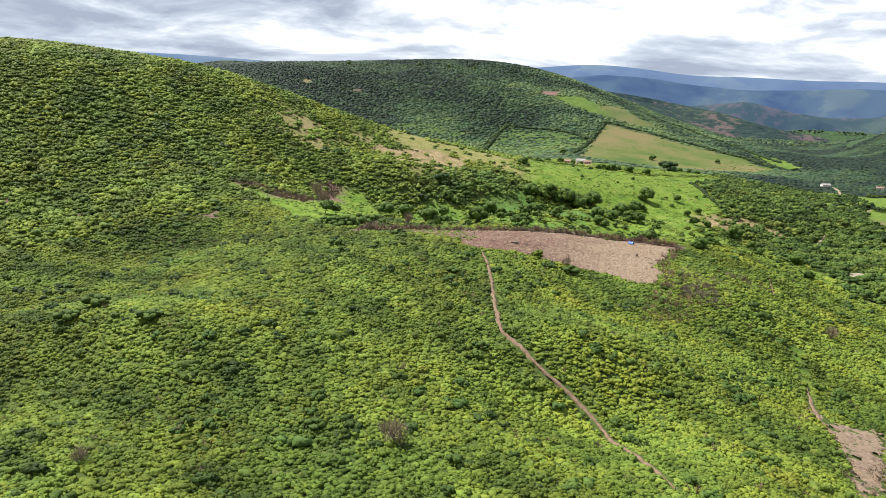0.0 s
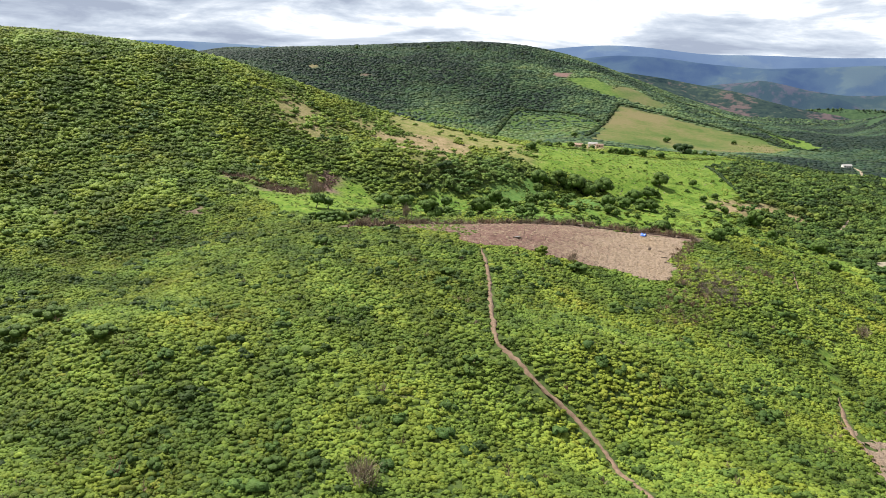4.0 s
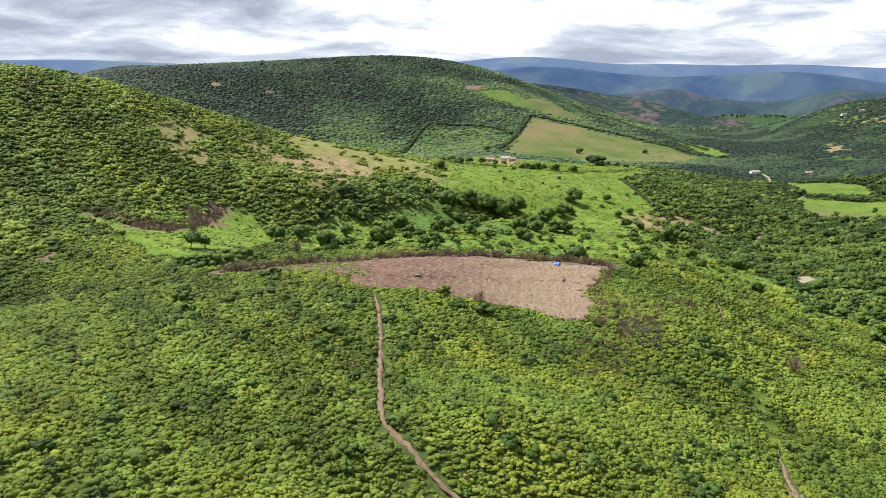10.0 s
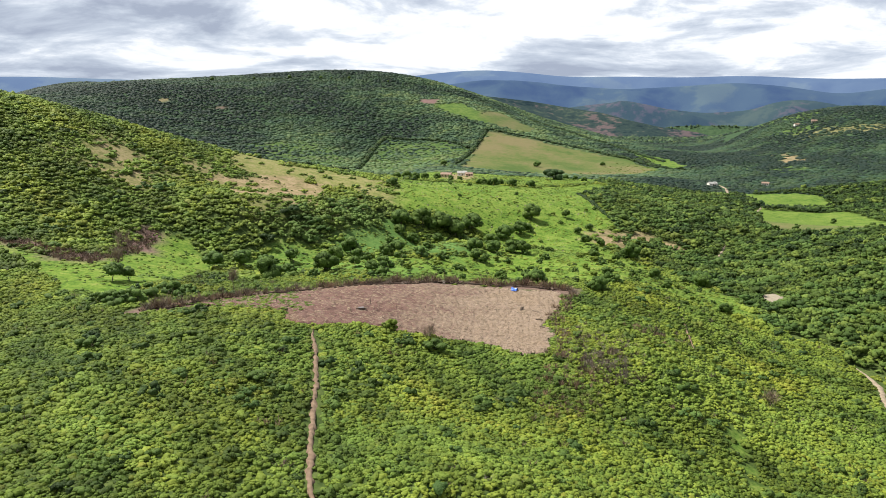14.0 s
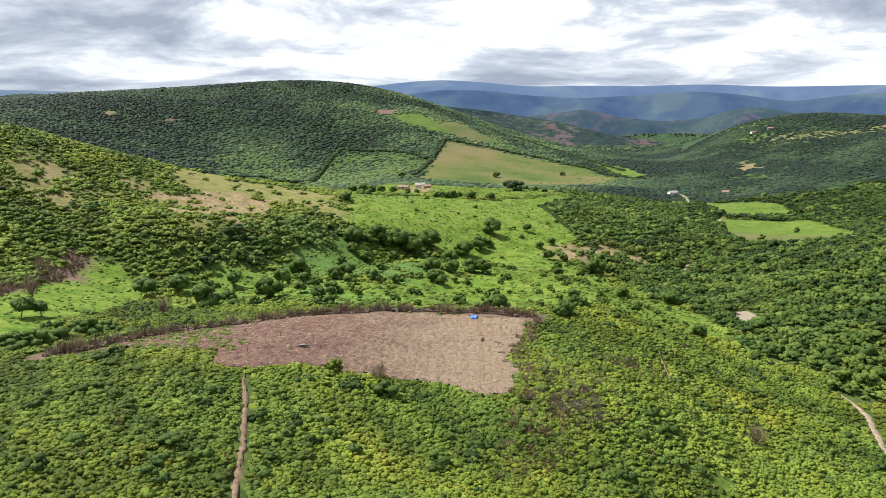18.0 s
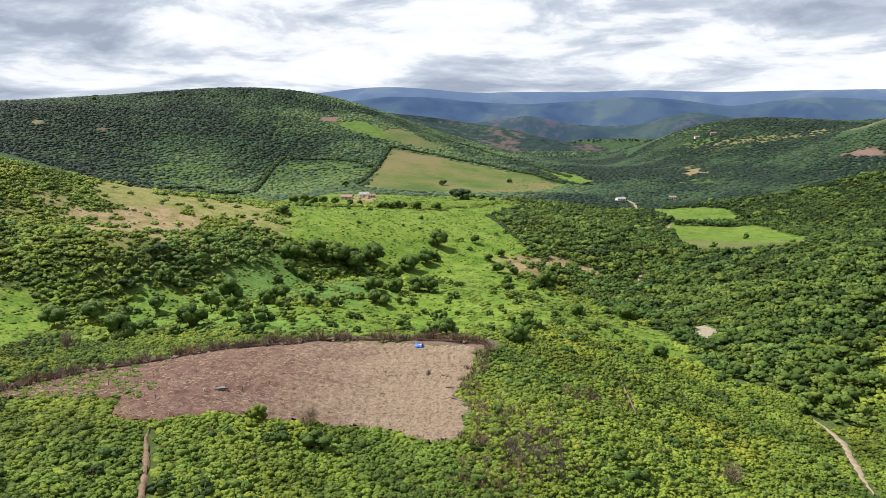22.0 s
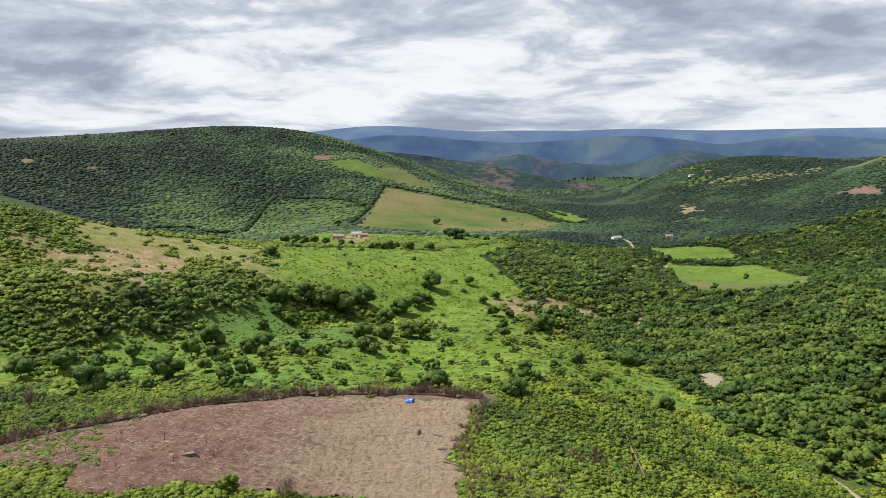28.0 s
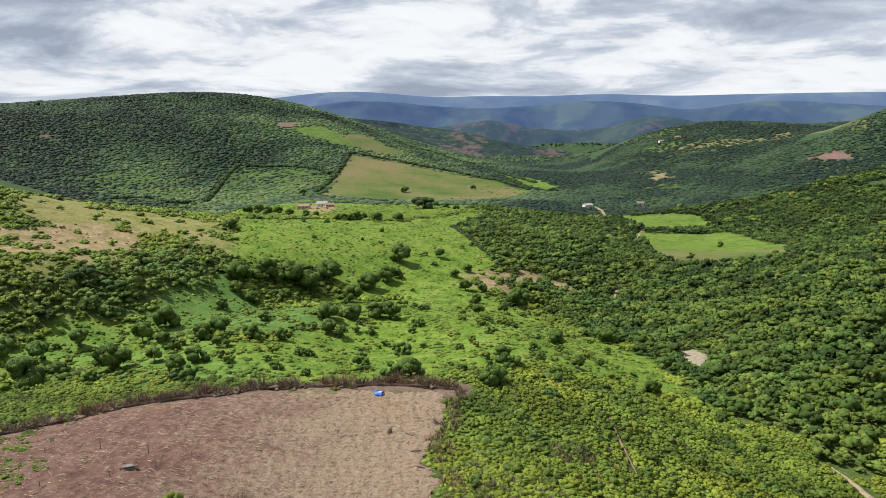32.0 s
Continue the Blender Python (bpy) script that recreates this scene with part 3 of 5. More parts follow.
drape("valley_road", VROAD, 3.0, ROADDIRT, "distant pale dirt road through the valley woods", seed=9, category="road")


def patch(name, poly, step, mat, label, category, relief, lift, seed, edge=1.2, extra=None):
    """A piece of bare ground with its own relief and a ragged edge."""
    a = np.array(poly, float)
    xs, ys = np.arange(a[:, 0].min() - 2, a[:, 0].max() + 2, step), np.arange(a[:, 1].min() - 2, a[:, 1].max() + 2, step)
    X, Y = np.meshgrid(xs, ys)
    x, y = X.ravel(), Y.ravel()
    d = inside(x, y, poly) + (wave(x, y, 6.0, seed) - 0.5) * 2 * edge + (wave(x, y, 2.2, seed + 1) - 0.5) * edge
    rng = np.random.RandomState(seed)
    bumps = (wave(x, y, 3.1, seed + 2) - 0.5) * relief + (wave(x, y, 1.3, seed + 3) - 0.5) * relief * 0.8 + rng.uniform(-1, 1, len(x)) * relief * 0.12
    z = land(x, y) + lift + bumps
    z -= np.clip(0.6 - d, 0, 1.2) * (lift + 0.5)
    w, h = len(xs), len(ys)
    i = (np.arange(h - 1)[:, None] * w + np.arange(w - 1)[None]).ravel()
    q = np.c_[i, i + 1, i + w + 1, i + w]
    q = q[(d[q] > -0.5).all(1)]
    used, inv = np.unique(q, return_inverse=True)
    me = mesh_of(name, np.c_[x, y, z][used], inv.reshape(-1, 4), (mat,), True)
    if extra:
        put_float(me, "straw", extra(x[used], y[used]))
    return tagged(new(name, me), label, category, kind="structure")


def straw_share(x, y):
    """More cut straw towards the eastern side of the cleared field."""
    return np.clip((x + 40) / 46, 0, 1) * 0.75 + 0.25 * wave(x, y, 14.0, 44)


patch("cleared_field", FIELD, 0.55, SOIL, "cleared brown field strewn with pale straw and cut brush", "field", 0.34, 0.35, 11, extra=straw_share)
# strip without a hollow; its dark colour stands for the shaded ditch
drape("ditch", [(x, y - 0.5) for x, y in HEDGE], 0.8, DITCH, "dark soil ditch strip at the foot of the dry hedge, shade in its colour", lift=0.25, seed=12, category="ditch")
patch("bare_slope", BARE_R, 0.6, SOIL, "bare pale earth slope beside the track", "bare ground", 0.5, 0.25, 21, edge=3.2, extra=lambda x, y: 0.55 + 0.55 * wave(x, y, 5.0, 45))
patch("mud_pan", POND, 0.8, MUD, "dried pale mud pan among the woods", "mud", 0.1, 0.4, 31, edge=0.8)

# ---------------------------------------------------------------- far hills


def distant_ridge(name, crest, depth, foot, mat, label, seed):
    """A long hill with a wavering crest and spurs running down its near side."""
    C = np.array(crest, float)
    s = np.r_[0, np.cumsum(np.linalg.norm(np.diff(C[:, :2], axis=0), axis=1))]
    n = 260
    t = np.linspace(0, s[-1], n)
    cx, cy, cz = (np.interp(t, s, C[:, k]) for k in range(3))
    cz = np.convolve(np.pad(cz, 4, "edge"), np.ones(9) / 9, "valid")
    rng = np.random.RandomState(seed)
    rows, m = [], 26
    for k in range(m + 4):
        f = (k - 3) / m
        if f < 0:
            rows.append(np.c_[cx, cy - f * depth, cz + f * 260])
            continue
        run = t + f * 330
        spur = wave(run, run * 0, 620.0, seed) * 0.6 + wave(run, run * 0, 210.0, seed + 1) * 0.4
        fall = f ** (0.95 + 0.5 * spur)
        y = cy - depth * f
        x = cx * (1 - 0.10 * f)
        z = cz + (foot - cz) * fall + (wave(x, y, 330.0, seed + 2) - 0.5) * 70 * min(1, f * 5) * (1 - f)
        rows.append(np.c_[x, y, z])
    V = np.stack(rows, 1).reshape(-1, 3)
    w = m + 4
    i = (np.arange(n - 1)[:, None] * w + np.arange(w - 1)[None]).ravel()
    me = mesh_of(name, V, np.c_[i, i + 1, i + w + 1, i + w], (mat,), True)
    return tagged(new(name, me), label, "hill", kind="structure")


# last colour triple is the painted blue haze, weaker on nearer hills
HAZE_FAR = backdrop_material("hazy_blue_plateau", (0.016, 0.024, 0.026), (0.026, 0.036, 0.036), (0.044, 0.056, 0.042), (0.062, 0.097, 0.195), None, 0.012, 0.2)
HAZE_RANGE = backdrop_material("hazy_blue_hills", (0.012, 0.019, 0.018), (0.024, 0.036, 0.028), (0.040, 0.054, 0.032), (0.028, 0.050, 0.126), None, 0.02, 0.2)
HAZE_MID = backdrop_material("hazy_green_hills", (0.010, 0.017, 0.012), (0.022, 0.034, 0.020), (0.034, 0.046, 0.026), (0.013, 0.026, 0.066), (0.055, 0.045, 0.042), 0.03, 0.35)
HAZE_NEAR = backdrop_material("hazy_dark_wooded_ridge", (0.004, 0.008, 0.005), (0.017, 0.026, 0.017), (0.036, 0.048, 0.026), (0.009, 0.016, 0.027), (0.085, 0.055, 0.052), 0.06, 0.7)
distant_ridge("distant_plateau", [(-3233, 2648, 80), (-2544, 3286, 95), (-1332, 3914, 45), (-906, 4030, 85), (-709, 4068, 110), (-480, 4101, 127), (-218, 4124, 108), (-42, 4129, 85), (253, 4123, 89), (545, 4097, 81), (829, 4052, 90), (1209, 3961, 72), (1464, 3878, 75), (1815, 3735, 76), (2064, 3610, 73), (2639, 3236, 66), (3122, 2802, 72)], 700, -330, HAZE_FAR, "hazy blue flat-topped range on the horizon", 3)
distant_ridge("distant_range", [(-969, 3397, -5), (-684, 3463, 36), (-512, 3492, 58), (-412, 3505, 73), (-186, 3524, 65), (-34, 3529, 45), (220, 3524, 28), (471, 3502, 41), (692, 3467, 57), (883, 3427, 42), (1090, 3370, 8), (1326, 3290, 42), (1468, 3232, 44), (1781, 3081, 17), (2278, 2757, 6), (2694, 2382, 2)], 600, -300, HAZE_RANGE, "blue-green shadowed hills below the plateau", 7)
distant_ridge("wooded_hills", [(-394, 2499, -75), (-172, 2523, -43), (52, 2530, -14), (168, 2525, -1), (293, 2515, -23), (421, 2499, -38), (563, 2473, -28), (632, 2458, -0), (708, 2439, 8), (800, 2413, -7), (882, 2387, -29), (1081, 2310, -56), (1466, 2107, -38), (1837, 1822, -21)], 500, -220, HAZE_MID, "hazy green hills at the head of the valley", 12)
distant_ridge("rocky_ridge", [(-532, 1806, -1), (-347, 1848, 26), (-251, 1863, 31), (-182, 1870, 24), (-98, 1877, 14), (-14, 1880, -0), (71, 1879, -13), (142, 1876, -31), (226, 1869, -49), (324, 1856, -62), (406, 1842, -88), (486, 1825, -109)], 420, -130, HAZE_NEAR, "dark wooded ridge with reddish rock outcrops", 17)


# ---------------------------------------------------------------- vegetation


def blades(rng, centres, normals, size):
    """Leaf sprays as three-cornered blades."""
    n = len(centres)
    a = np.cross(normals, rng.normal(size=(n, 3)))
    a /= np.linalg.norm(a, axis=1)[:, None] + 1e-9
    b = np.cross(normals, a)
    s = (size * rng.uniform(0.65, 1.35, n))[:, None]
    V = np.stack([centres - a * s * 0.9 - b * s * 0.6, centres + a * s * 0.9 - b * s * 0.5, centres + b * s], 1).reshape(-1, 3)
    return V, np.arange(3 * n).reshape(-1, 3)


def unit(v):
    return v / (np.linalg.norm(v, axis=-1, keepdims=True) + 1e-9)


def put_normals(me, N):
    """Leaves take the roundness of the clump that they belong to."""
    me.attributes.new("custom_normal", "FLOAT_VECTOR", "POINT").data.foreach_set("vector", np.ascontiguousarray(N, np.float32).ravel())


def core_shape(rng, sides, r, h):
    """A low uneven stone-like mass with no underside."""
    a = np.arange(sides) * 6.2832 / sides
    V = np.concatenate([np.c_[np.cos(a) * r, np.sin(a) * r, np.full(sides, -0.12)], np.c_[np.cos(a + 0.5) * r * 0.75, np.sin(a + 0.5) * r * 0.75, np.full(sides, h * 0.75)], [[0, 0, h]]])
    V = V * (1 + rng.uniform(-0.22, 0.22, V.shape))
    i, j = np.arange(sides), (np.arange(sides) + 1) % sides
    return V, np.concatenate([np.c_[i, j, j + sides], np.c_[i, j + sides, i + sides], np.c_[i + sides, j + sides, np.full(sides, 2 * sides)]])


def dome(rng, sides, rises, rough=0.17):
    """A lumpy leaf mass about the origin, one ring of points at each rise in degrees and one at the top. Returns points, faces, normals."""
    D = []
    for k, e in enumerate(rises):
        a = (np.arange(sides) + 0.5 * k + rng.uniform(-0.25, 0.25, sides)) * 6.2832 / sides
        c, z = math.cos(radians(e)), math.sin(radians(e))
        D.append(np.c_[np.cos(a) * c, np.sin(a) * c, np.full(sides, z)])
    D = np.concatenate(D + [[[0, 0, 1]]])
    V = D * (1 + rng.uniform(-rough, rough, len(D)))[:, None]
    i, j, T = np.arange(sides), (np.arange(sides) + 1) % sides, []
    for k in range(len(rises) - 1):
        o = k * sides
        T += [np.c_[i + o, j + o, i + o + sides], np.c_[j + o, j + o + sides, i + o + sides]]
    o = (len(rises) - 1) * sides
    T.append(np.c_[i + o, j + o, np.full(sides, len(D) - 1)])
    return V, np.concatenate(T), unit(D + rng.normal(size=D.shape) * 0.2)


SPAN = {6: (0.28, 0.50), 3: (0.40, 0.62), 4: (0.36, 0.58), 5: (0.32, 0.54), 8: (0.22, 0.44)}


def plant_shape(seed, leaves, leaf, sides=6, lumps=4, height=0.75, rises=(-22, 34)):
    """Unit plant: rounded leaf masses of several sizes grown into one another, with loose sprays. Returns vertices, faces, tone and normals."""
    rng = np.random.RandomState(seed)
    Vs, Ts, lit, Ns, base, where = [], [], [], [], 0, []
    for k in range(lumps):
        a, off = k * 2.4 + rng.uniform(-0.5, 0.5), (0.0 if lumps == 1 else rng.uniform(0.25, 0.80))
        size = rng.uniform(*SPAN[lumps]) if lumps > 1 else rng.uniform(0.8, 1.0)
        c = np.array((math.cos(a) * off, math.sin(a) * off, (rng.uniform(0.25, 0.75) - 0.45 * off * off) * height if lumps > 1 else 0.1))
        V, T, N = dome(rng, sides, rises, 0.24)
        wide = rng.uniform(0.8, 1.3)
        Vs.append(V * (size * wide, size / wide, size * height * rng.uniform(0.75, 1.1)) + c)
        Ns.append(unit(N + unit(c + (0, 0, 0.3)) * 0.25))
        Ts.append(T + base)
        lit.append(np.full(len(V), 1 + rng.uniform(-0.16, 0.16)))
        where.append((c, size))
        base += len(V)
    if leaves:
        pick = rng.randint(lumps, size=leaves)
        d = rng.normal(size=(leaves, 3))
        d[:, 2] = np.abs(d[:, 2]) - 0.1
        d = unit(d)
        c, size = np.array([w[0] for w in where])[pick], np.array([w[1] for w in where])[pick]
        p = c + d * size[:, None] * (1, 1, height) * rng.uniform(0.98, 1.16, leaves)[:, None]
        n = unit(d + rng.normal(size=(leaves, 3)) * 0.40 + (0, 0, 0.25))
        K, KT = blades(rng, p, n, leaf)
        Vs.append(K)
        Ts.append(KT + base)
        lit.append(np.repeat(1 + rng.uniform(-0.18, 0.22, leaves), 3))
        Ns.append(np.repeat(unit(d * 0.7 + n * 0.5 + (0, 0, 0.15)), 3, 0))
    return np.concatenate(Vs), np.concatenate(Ts), np.concatenate(lit), np.concatenate(Ns)


def twig_shape(seed, twigs, thick=0.035):
    """Unit dry bush: thin forking twigs."""
    rng = np.random.RandomState(seed)
    V, Q = [], []
    for _ in range(twigs):
        d = rng.normal(size=3) * (0.38, 0.38, 0.2) + (0, 0, 0.85)
        d /= np.linalg.norm(d)
        a, b = rng.normal(size=3) * (0.12, 0.12, 0), None
        a[2] = -0.1
        length = rng.uniform(0.7, 1.15)
        b = a + d * length
        s = np.cross(d, rng.normal(size=3))
        s *= thick / (np.linalg.norm(s) + 1e-9)
        Q.append(np.arange(4) + len(V) * 4)
        V.append([a - s, a + s, b + s * 0.35, b - s * 0.35])
        m = a + d * length * rng.uniform(0.4, 0.7)
        e = m + (d + rng.normal(size=3) * 0.55) * 0.5
        Q.append(np.arange(4) + len(V) * 4)
        V.append([m - s * 0.6, m + s * 0.6, e + s * 0.25, e - s * 0.25])
    V, Q = np.array(V).reshape(-1, 3), np.array(Q)
    return V, np.concatenate([Q[:, :3], Q[:, [0, 2, 3]]]), np.ones(len(V)), None


def sow(name, x, y, radius, shapes, mat, label, category, tone, seed, squash=(0.75, 1.15), sink=0.05, z=None):
    """Many plants joined into one mesh of kind stuff: a shape from the list at every plan point."""
    rng = np.random.RandomState(seed)
    n = len(x)
    if n == 0:
        return None
    z = land(x, y) if z is None else z
    pick, turn = rng.randint(len(shapes), size=n), rng.uniform(0, 6.2832, n)
    hgt = radius * rng.uniform(*squash, n)
    allV, allT, allTone, allN, allHue, base = [], [], [], [], [], 0
    hue = np.clip(0.46 + (wave(x, y, 58.0, seed + 7) - 0.5) * 0.75 + (wave(x, y, 17.0, seed + 8) - 0.5) * 0.45 + rng.normal(size=n) * 0.13, 0, 1)
    for k, (V, T, lit, nor) in enumerate(shapes):
        i = np.nonzero(pick == k)[0]
        if not len(i):
            continue
        c, s = np.cos(turn[i])[:, None], np.sin(turn[i])[:, None]
        st = rng.uniform(0.8, 1.25, len(i))[:, None]
        vx, vy = V[None, :, 0] * st, V[None, :, 1] / st
        W = np.stack([(vx * c - vy * s) * radius[i][:, None] + x[i][:, None], (vx * s + vy * c) * radius[i][:, None] + y[i][:, None], V[None, :, 2] * hgt[i][:, None] + z[i][:, None] - sink], -1)
        off = (base + np.arange(len(i)) * len(V))[:, None, None]
        if nor is not None:
            allN.append(np.stack([nor[None, :, 0] * c - nor[None, :, 1] * s, nor[None, :, 0] * s + nor[None, :, 1] * c, nor[None, :, 2] + 0 * c], -1).reshape(-1, 3))
        allV.append(W.reshape(-1, 3))
        allT.append((T[None] + off).reshape(-1, 3))
        allTone.append((tone[i][:, None] * lit[None]).ravel())
        allHue.append(np.repeat(hue[i], len(V)))
        base += len(i) * len(V)
    me = mesh_of(name, np.concatenate(allV), np.concatenate(allT), (mat,), bool(allN))
    put_float(me, "tone", np.concatenate(allTone))
    put_float(me, "hue", np.concatenate(allHue))
    if allN:
        put_normals(me, np.concatenate(allN))
    return tagged(new(name, me), label, category, kind="stuff")


def grid(x0, x1, y0, y1, step, seed):
    """Jittered plan points."""
    rng = np.random.RandomState(seed)
    X, Y = np.meshgrid(np.arange(x0, x1, step), np.arange(y0, y1, step * 0.9))
    X[1::2] += step / 2
    x, y = X.ravel(), Y.ravel()
    return x + rng.uniform(-0.5, 0.5, len(x)) * step, y + rng.uniform(-0.5, 0.5, len(x)) * step


def eye_gap(x, y):
    """Plan distance from the line of flight."""
    yy = np.clip(y, -320, -170)
    return np.hypot(x - 15, y - yy)


COUNTRY = [(-150, -240), (80, -240), (92, -120), (125, -15), (1150, 1700), (-1300, 1560), (-1350, 900), (-340, -20)]


def open_ground(x, y):
    """Share of each point taken by grass, sand, paths and fields."""
    z = zones(x, y)
    g = np.maximum.reduce([z["grass"], z["lush"], z["dull"], z["dry"] * 0.76, z["sand"] * 0.95, z["red"] * 0.8])
    for line, w in ((FOOTPATH, 1.35), (TRACK_R, 1.2), (TRAIL, 0.5), (ROAD_R, 1.5), (HEDGE, 4.2), (GULLY_A, 2.2), (GULLY_B, 2.4), (VROAD, 3.2), (HEDGE_A, 5.0), (HEDGE_B, 4.5), (HEDGE_C, 4.0), (HEDGE_G, 4.0)):
        g = np.maximum(g, (along(x, y, line) < w) * 1.0)
    for poly, w in ((FIELD, 0.2), (BARE_R, 0.3), (POND, 1.6)):
        g = np.maximum(g, (inside(x, y, poly) > -w) * 1.0)
    return g


def mixed_tone(x, y, seed, spread=0.10):
    rng = np.random.RandomState(seed)
    t = 0.52 + 0.10 * soft(x - 8, 40.0) * soft(60 - y, 60.0) - 0.10 * soft(-55 - x, 70.0) * soft(60 - y, 80.0) + (wave(x, y, 70.0, seed) - 0.5) * 0.42 + (wave(x, y, 24.0, seed + 2) - 0.5) * 0.5 + (wave(x, y, 9.0, seed + 1) - 0.5) * 0.28 + rng.normal(size=len(x)) * spread
    return np.clip(t, 0, 1)


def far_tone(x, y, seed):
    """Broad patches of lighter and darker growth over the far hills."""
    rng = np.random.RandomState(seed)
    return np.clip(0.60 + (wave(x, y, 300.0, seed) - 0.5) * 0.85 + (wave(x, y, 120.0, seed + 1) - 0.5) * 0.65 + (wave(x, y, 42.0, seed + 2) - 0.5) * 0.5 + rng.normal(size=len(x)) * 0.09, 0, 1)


def woods_share(x, y):
    """1 where tall dark woodland stands, 0 in low scrub."""
    jig = (wave(x, y, 30.0, 71) - 0.5) * 14
    w = np.maximum(soft(inside(x, y, WOOD_R) + jig, 14.0), soft(inside(x, y, WOOD_BELT) + jig * 0.5, 10.0))
    return np.maximum(w, soft(y - 560 - jig * 4, 60.0))


NEAR = [plant_shape(s, 18, 0.13, 4, 6, 0.68) for s in range(100, 114)]
MID = [plant_shape(s, 8, 0.17, 4, 5, 0.72) for s in range(120, 134)]
FARS = [plant_shape(s, 0, 0.3, 5, 1, 0.85, (-10, 40)) for s in range(140, 152)]
TUFT = [plant_shape(s, 6, 0.30, 4, 1) for s in range(150, 156)]


def sight():
    """Heights of the land on a coarse plan grid."""
    gx, gy = np.arange(-1400, 1201, 12.0), np.arange(-340, 1800, 12.0)
    X, Y = np.meshgrid(gx, gy)
    return gx, gy, land(X.ravel(), Y.ravel()).reshape(X.shape)


GX, GY, GZ = sight()


def behind(x, y, margin=3.5):
    """True on slopes that lie well behind a crest, out of sight from the air over the spur."""
    z, out = land(x, y) + margin, np.ones(len(x), bool)
    for ex, ey in ((18, -310), (17, -240), (15, -175)):
        worst = np.full(len(x), 1e9)
        for f in np.linspace(0.30, 0.985, 44):
            px, py = ex + (x - ex) * f, ey + (y - ey) * f
            i, j = np.clip((px - GX[0]) / 12, 0, len(GX) - 1.001), np.clip((py - GY[0]) / 12, 0, len(GY) - 1.001)
            a, b = i.astype(int), j.astype(int)
            u, v = i - a, j - b
            g = (GZ[b, a] * (1 - u) + GZ[b, a + 1] * u) * (1 - v) + (GZ[b + 1, a] * (1 - u) + GZ[b + 1, a + 1] * u) * v
            worst = np.minimum(worst, 63.5 + (z - 63.5) * f - g)
        out &= worst < 0
    return out


def sow_country():
    rng = np.random.RandomState(9)
    # low scrub on the spur and the near slopes
    x, y = grid(-260, 140, -242, 120, 1.60, 1)
    k = (inside(x, y, COUNTRY) > 0) & (eye_gap(x, y) < 215)
    x, y = x[k], y[k]
    k = (open_ground(x, y) < rng.uniform(0.25, 0.75, len(x))) & (woods_share(x, y) < 0.5)
    x, y = x[k], y[k]
    thin = (wave(x, y, 11.0, 31) * 0.55 + wave(x, y, 4.0, 32) * 0.45)
    k = (thin > 0.10) & ~behind(x, y)
    x, y = x[k], y[k]
    r = rng.uniform(0.80, 1.34, len(x)) * (0.88 + 0.5 * wave(x, y, 13.0, 33))
    sow("near_scrub", x, y, r, NEAR, SHRUB, "dense knee-high to head-high green scrub covering the spur", "scrub", mixed_tone(x, y, 41), 51, sink=0.1)
    ux, uy = grid(-150, 110, -242, 30, 1.45, 15)
    k = (inside(ux, uy, COUNTRY) > 0) & (eye_gap(ux, uy) < 140)
    ux, uy = ux[k], uy[k]
    k = (open_ground(ux, uy) < 0.5) & ~behind(ux, uy)
    ux, uy = ux[k], uy[k]
    sow("undergrowth", ux, uy, rng.uniform(0.6, 1.0, len(ux)), FARS, SHRUB, "low green undergrowth between the taller shrubs", "undergrowth", mixed_tone(ux, uy, 41) - 0.10, 59, squash=(0.6, 1.0), sink=0.05)
    # taller dark bushes standing out of it
    k = rng.uniform(0, 1, len(x)) < 0.05 * np.clip(wave(x, y, 35.0, 37) * 2 - 0.4, 0.1, 2)
    bx, by = x[k], y[k]
    sow("scrub_thickets", bx, by, rng.uniform(1.3, 2.4, len(bx)), NEAR, WOOD, "taller dark bushes scattered through the scrub", "bushes", mixed_tone(bx, by, 49) - 0.1, 55, squash=(0.9, 1.3))
    k = rng.uniform(0, 1, len(x)) < 0.012
    bx, by = x[k], y[k]
    sow("dry_shrubs", bx, by, rng.uniform(0.9, 1.6, len(bx)), [twig_shape(s, 12, 0.06) for s in range(190, 194)], DEAD, "dry grey-brown shrubs scattered through the scrub", "bushes", rng.uniform(0, 1, len(bx)), 56, squash=(0.9, 1.3))
    # scrub on the hillsides further off
    x, y = grid(-640, 330, -110, 640, 2.6, 2)
    k = (inside(x, y, COUNTRY) > 0) & (eye_gap(x, y) >= 215) & (eye_gap(x, y) < 760)
    x, y = x[k], y[k]
    k = (open_ground(x, y) < rng.uniform(0.25, 0.75, len(x))) & (woods_share(x, y) < 0.5) & (wave(x, y, 16.0, 34) + wave(x, y, 5.0, 35) > 0.26)
    x, y = x[k], y[k]
    k = behind(x, y)
    hx, hy = x[k][::5], y[k][::5]
    sow("back_slope_scrub", hx, hy, rng.uniform(2.2, 3.6, len(hx)), FARS, SHRUB, "rough green scrub on the back of the hill", "scrub", mixed_tone(hx, hy, 43), 60, sink=0.3)
    x, y = x[~k], y[~k]
    r = rng.uniform(1.2, 2.4, len(x)) * (0.86 + 0.5 * wave(x, y, 40.0, 36))
    sow("hillside_scrub", x, y, r, MID, SHRUB, "dense green scrub covering the hillside", "scrub", mixed_tone(x, y, 43) + 0.03, 52, sink=0.1)
    k = rng.uniform(0, 1, len(x)) < 0.16 * np.clip(wave(x, y, 42.0, 38) * 2.6 - 1.2, 0, 2)
    bx, by = x[k], y[k]
    sow("hillside_thickets", bx, by, rng.uniform(1.8, 3.2, len(bx)), NEAR, WOOD, "taller dark thickets standing out of the hillside scrub", "bushes", mixed_tone(bx, by, 50), 61, squash=(0.8, 1.2))
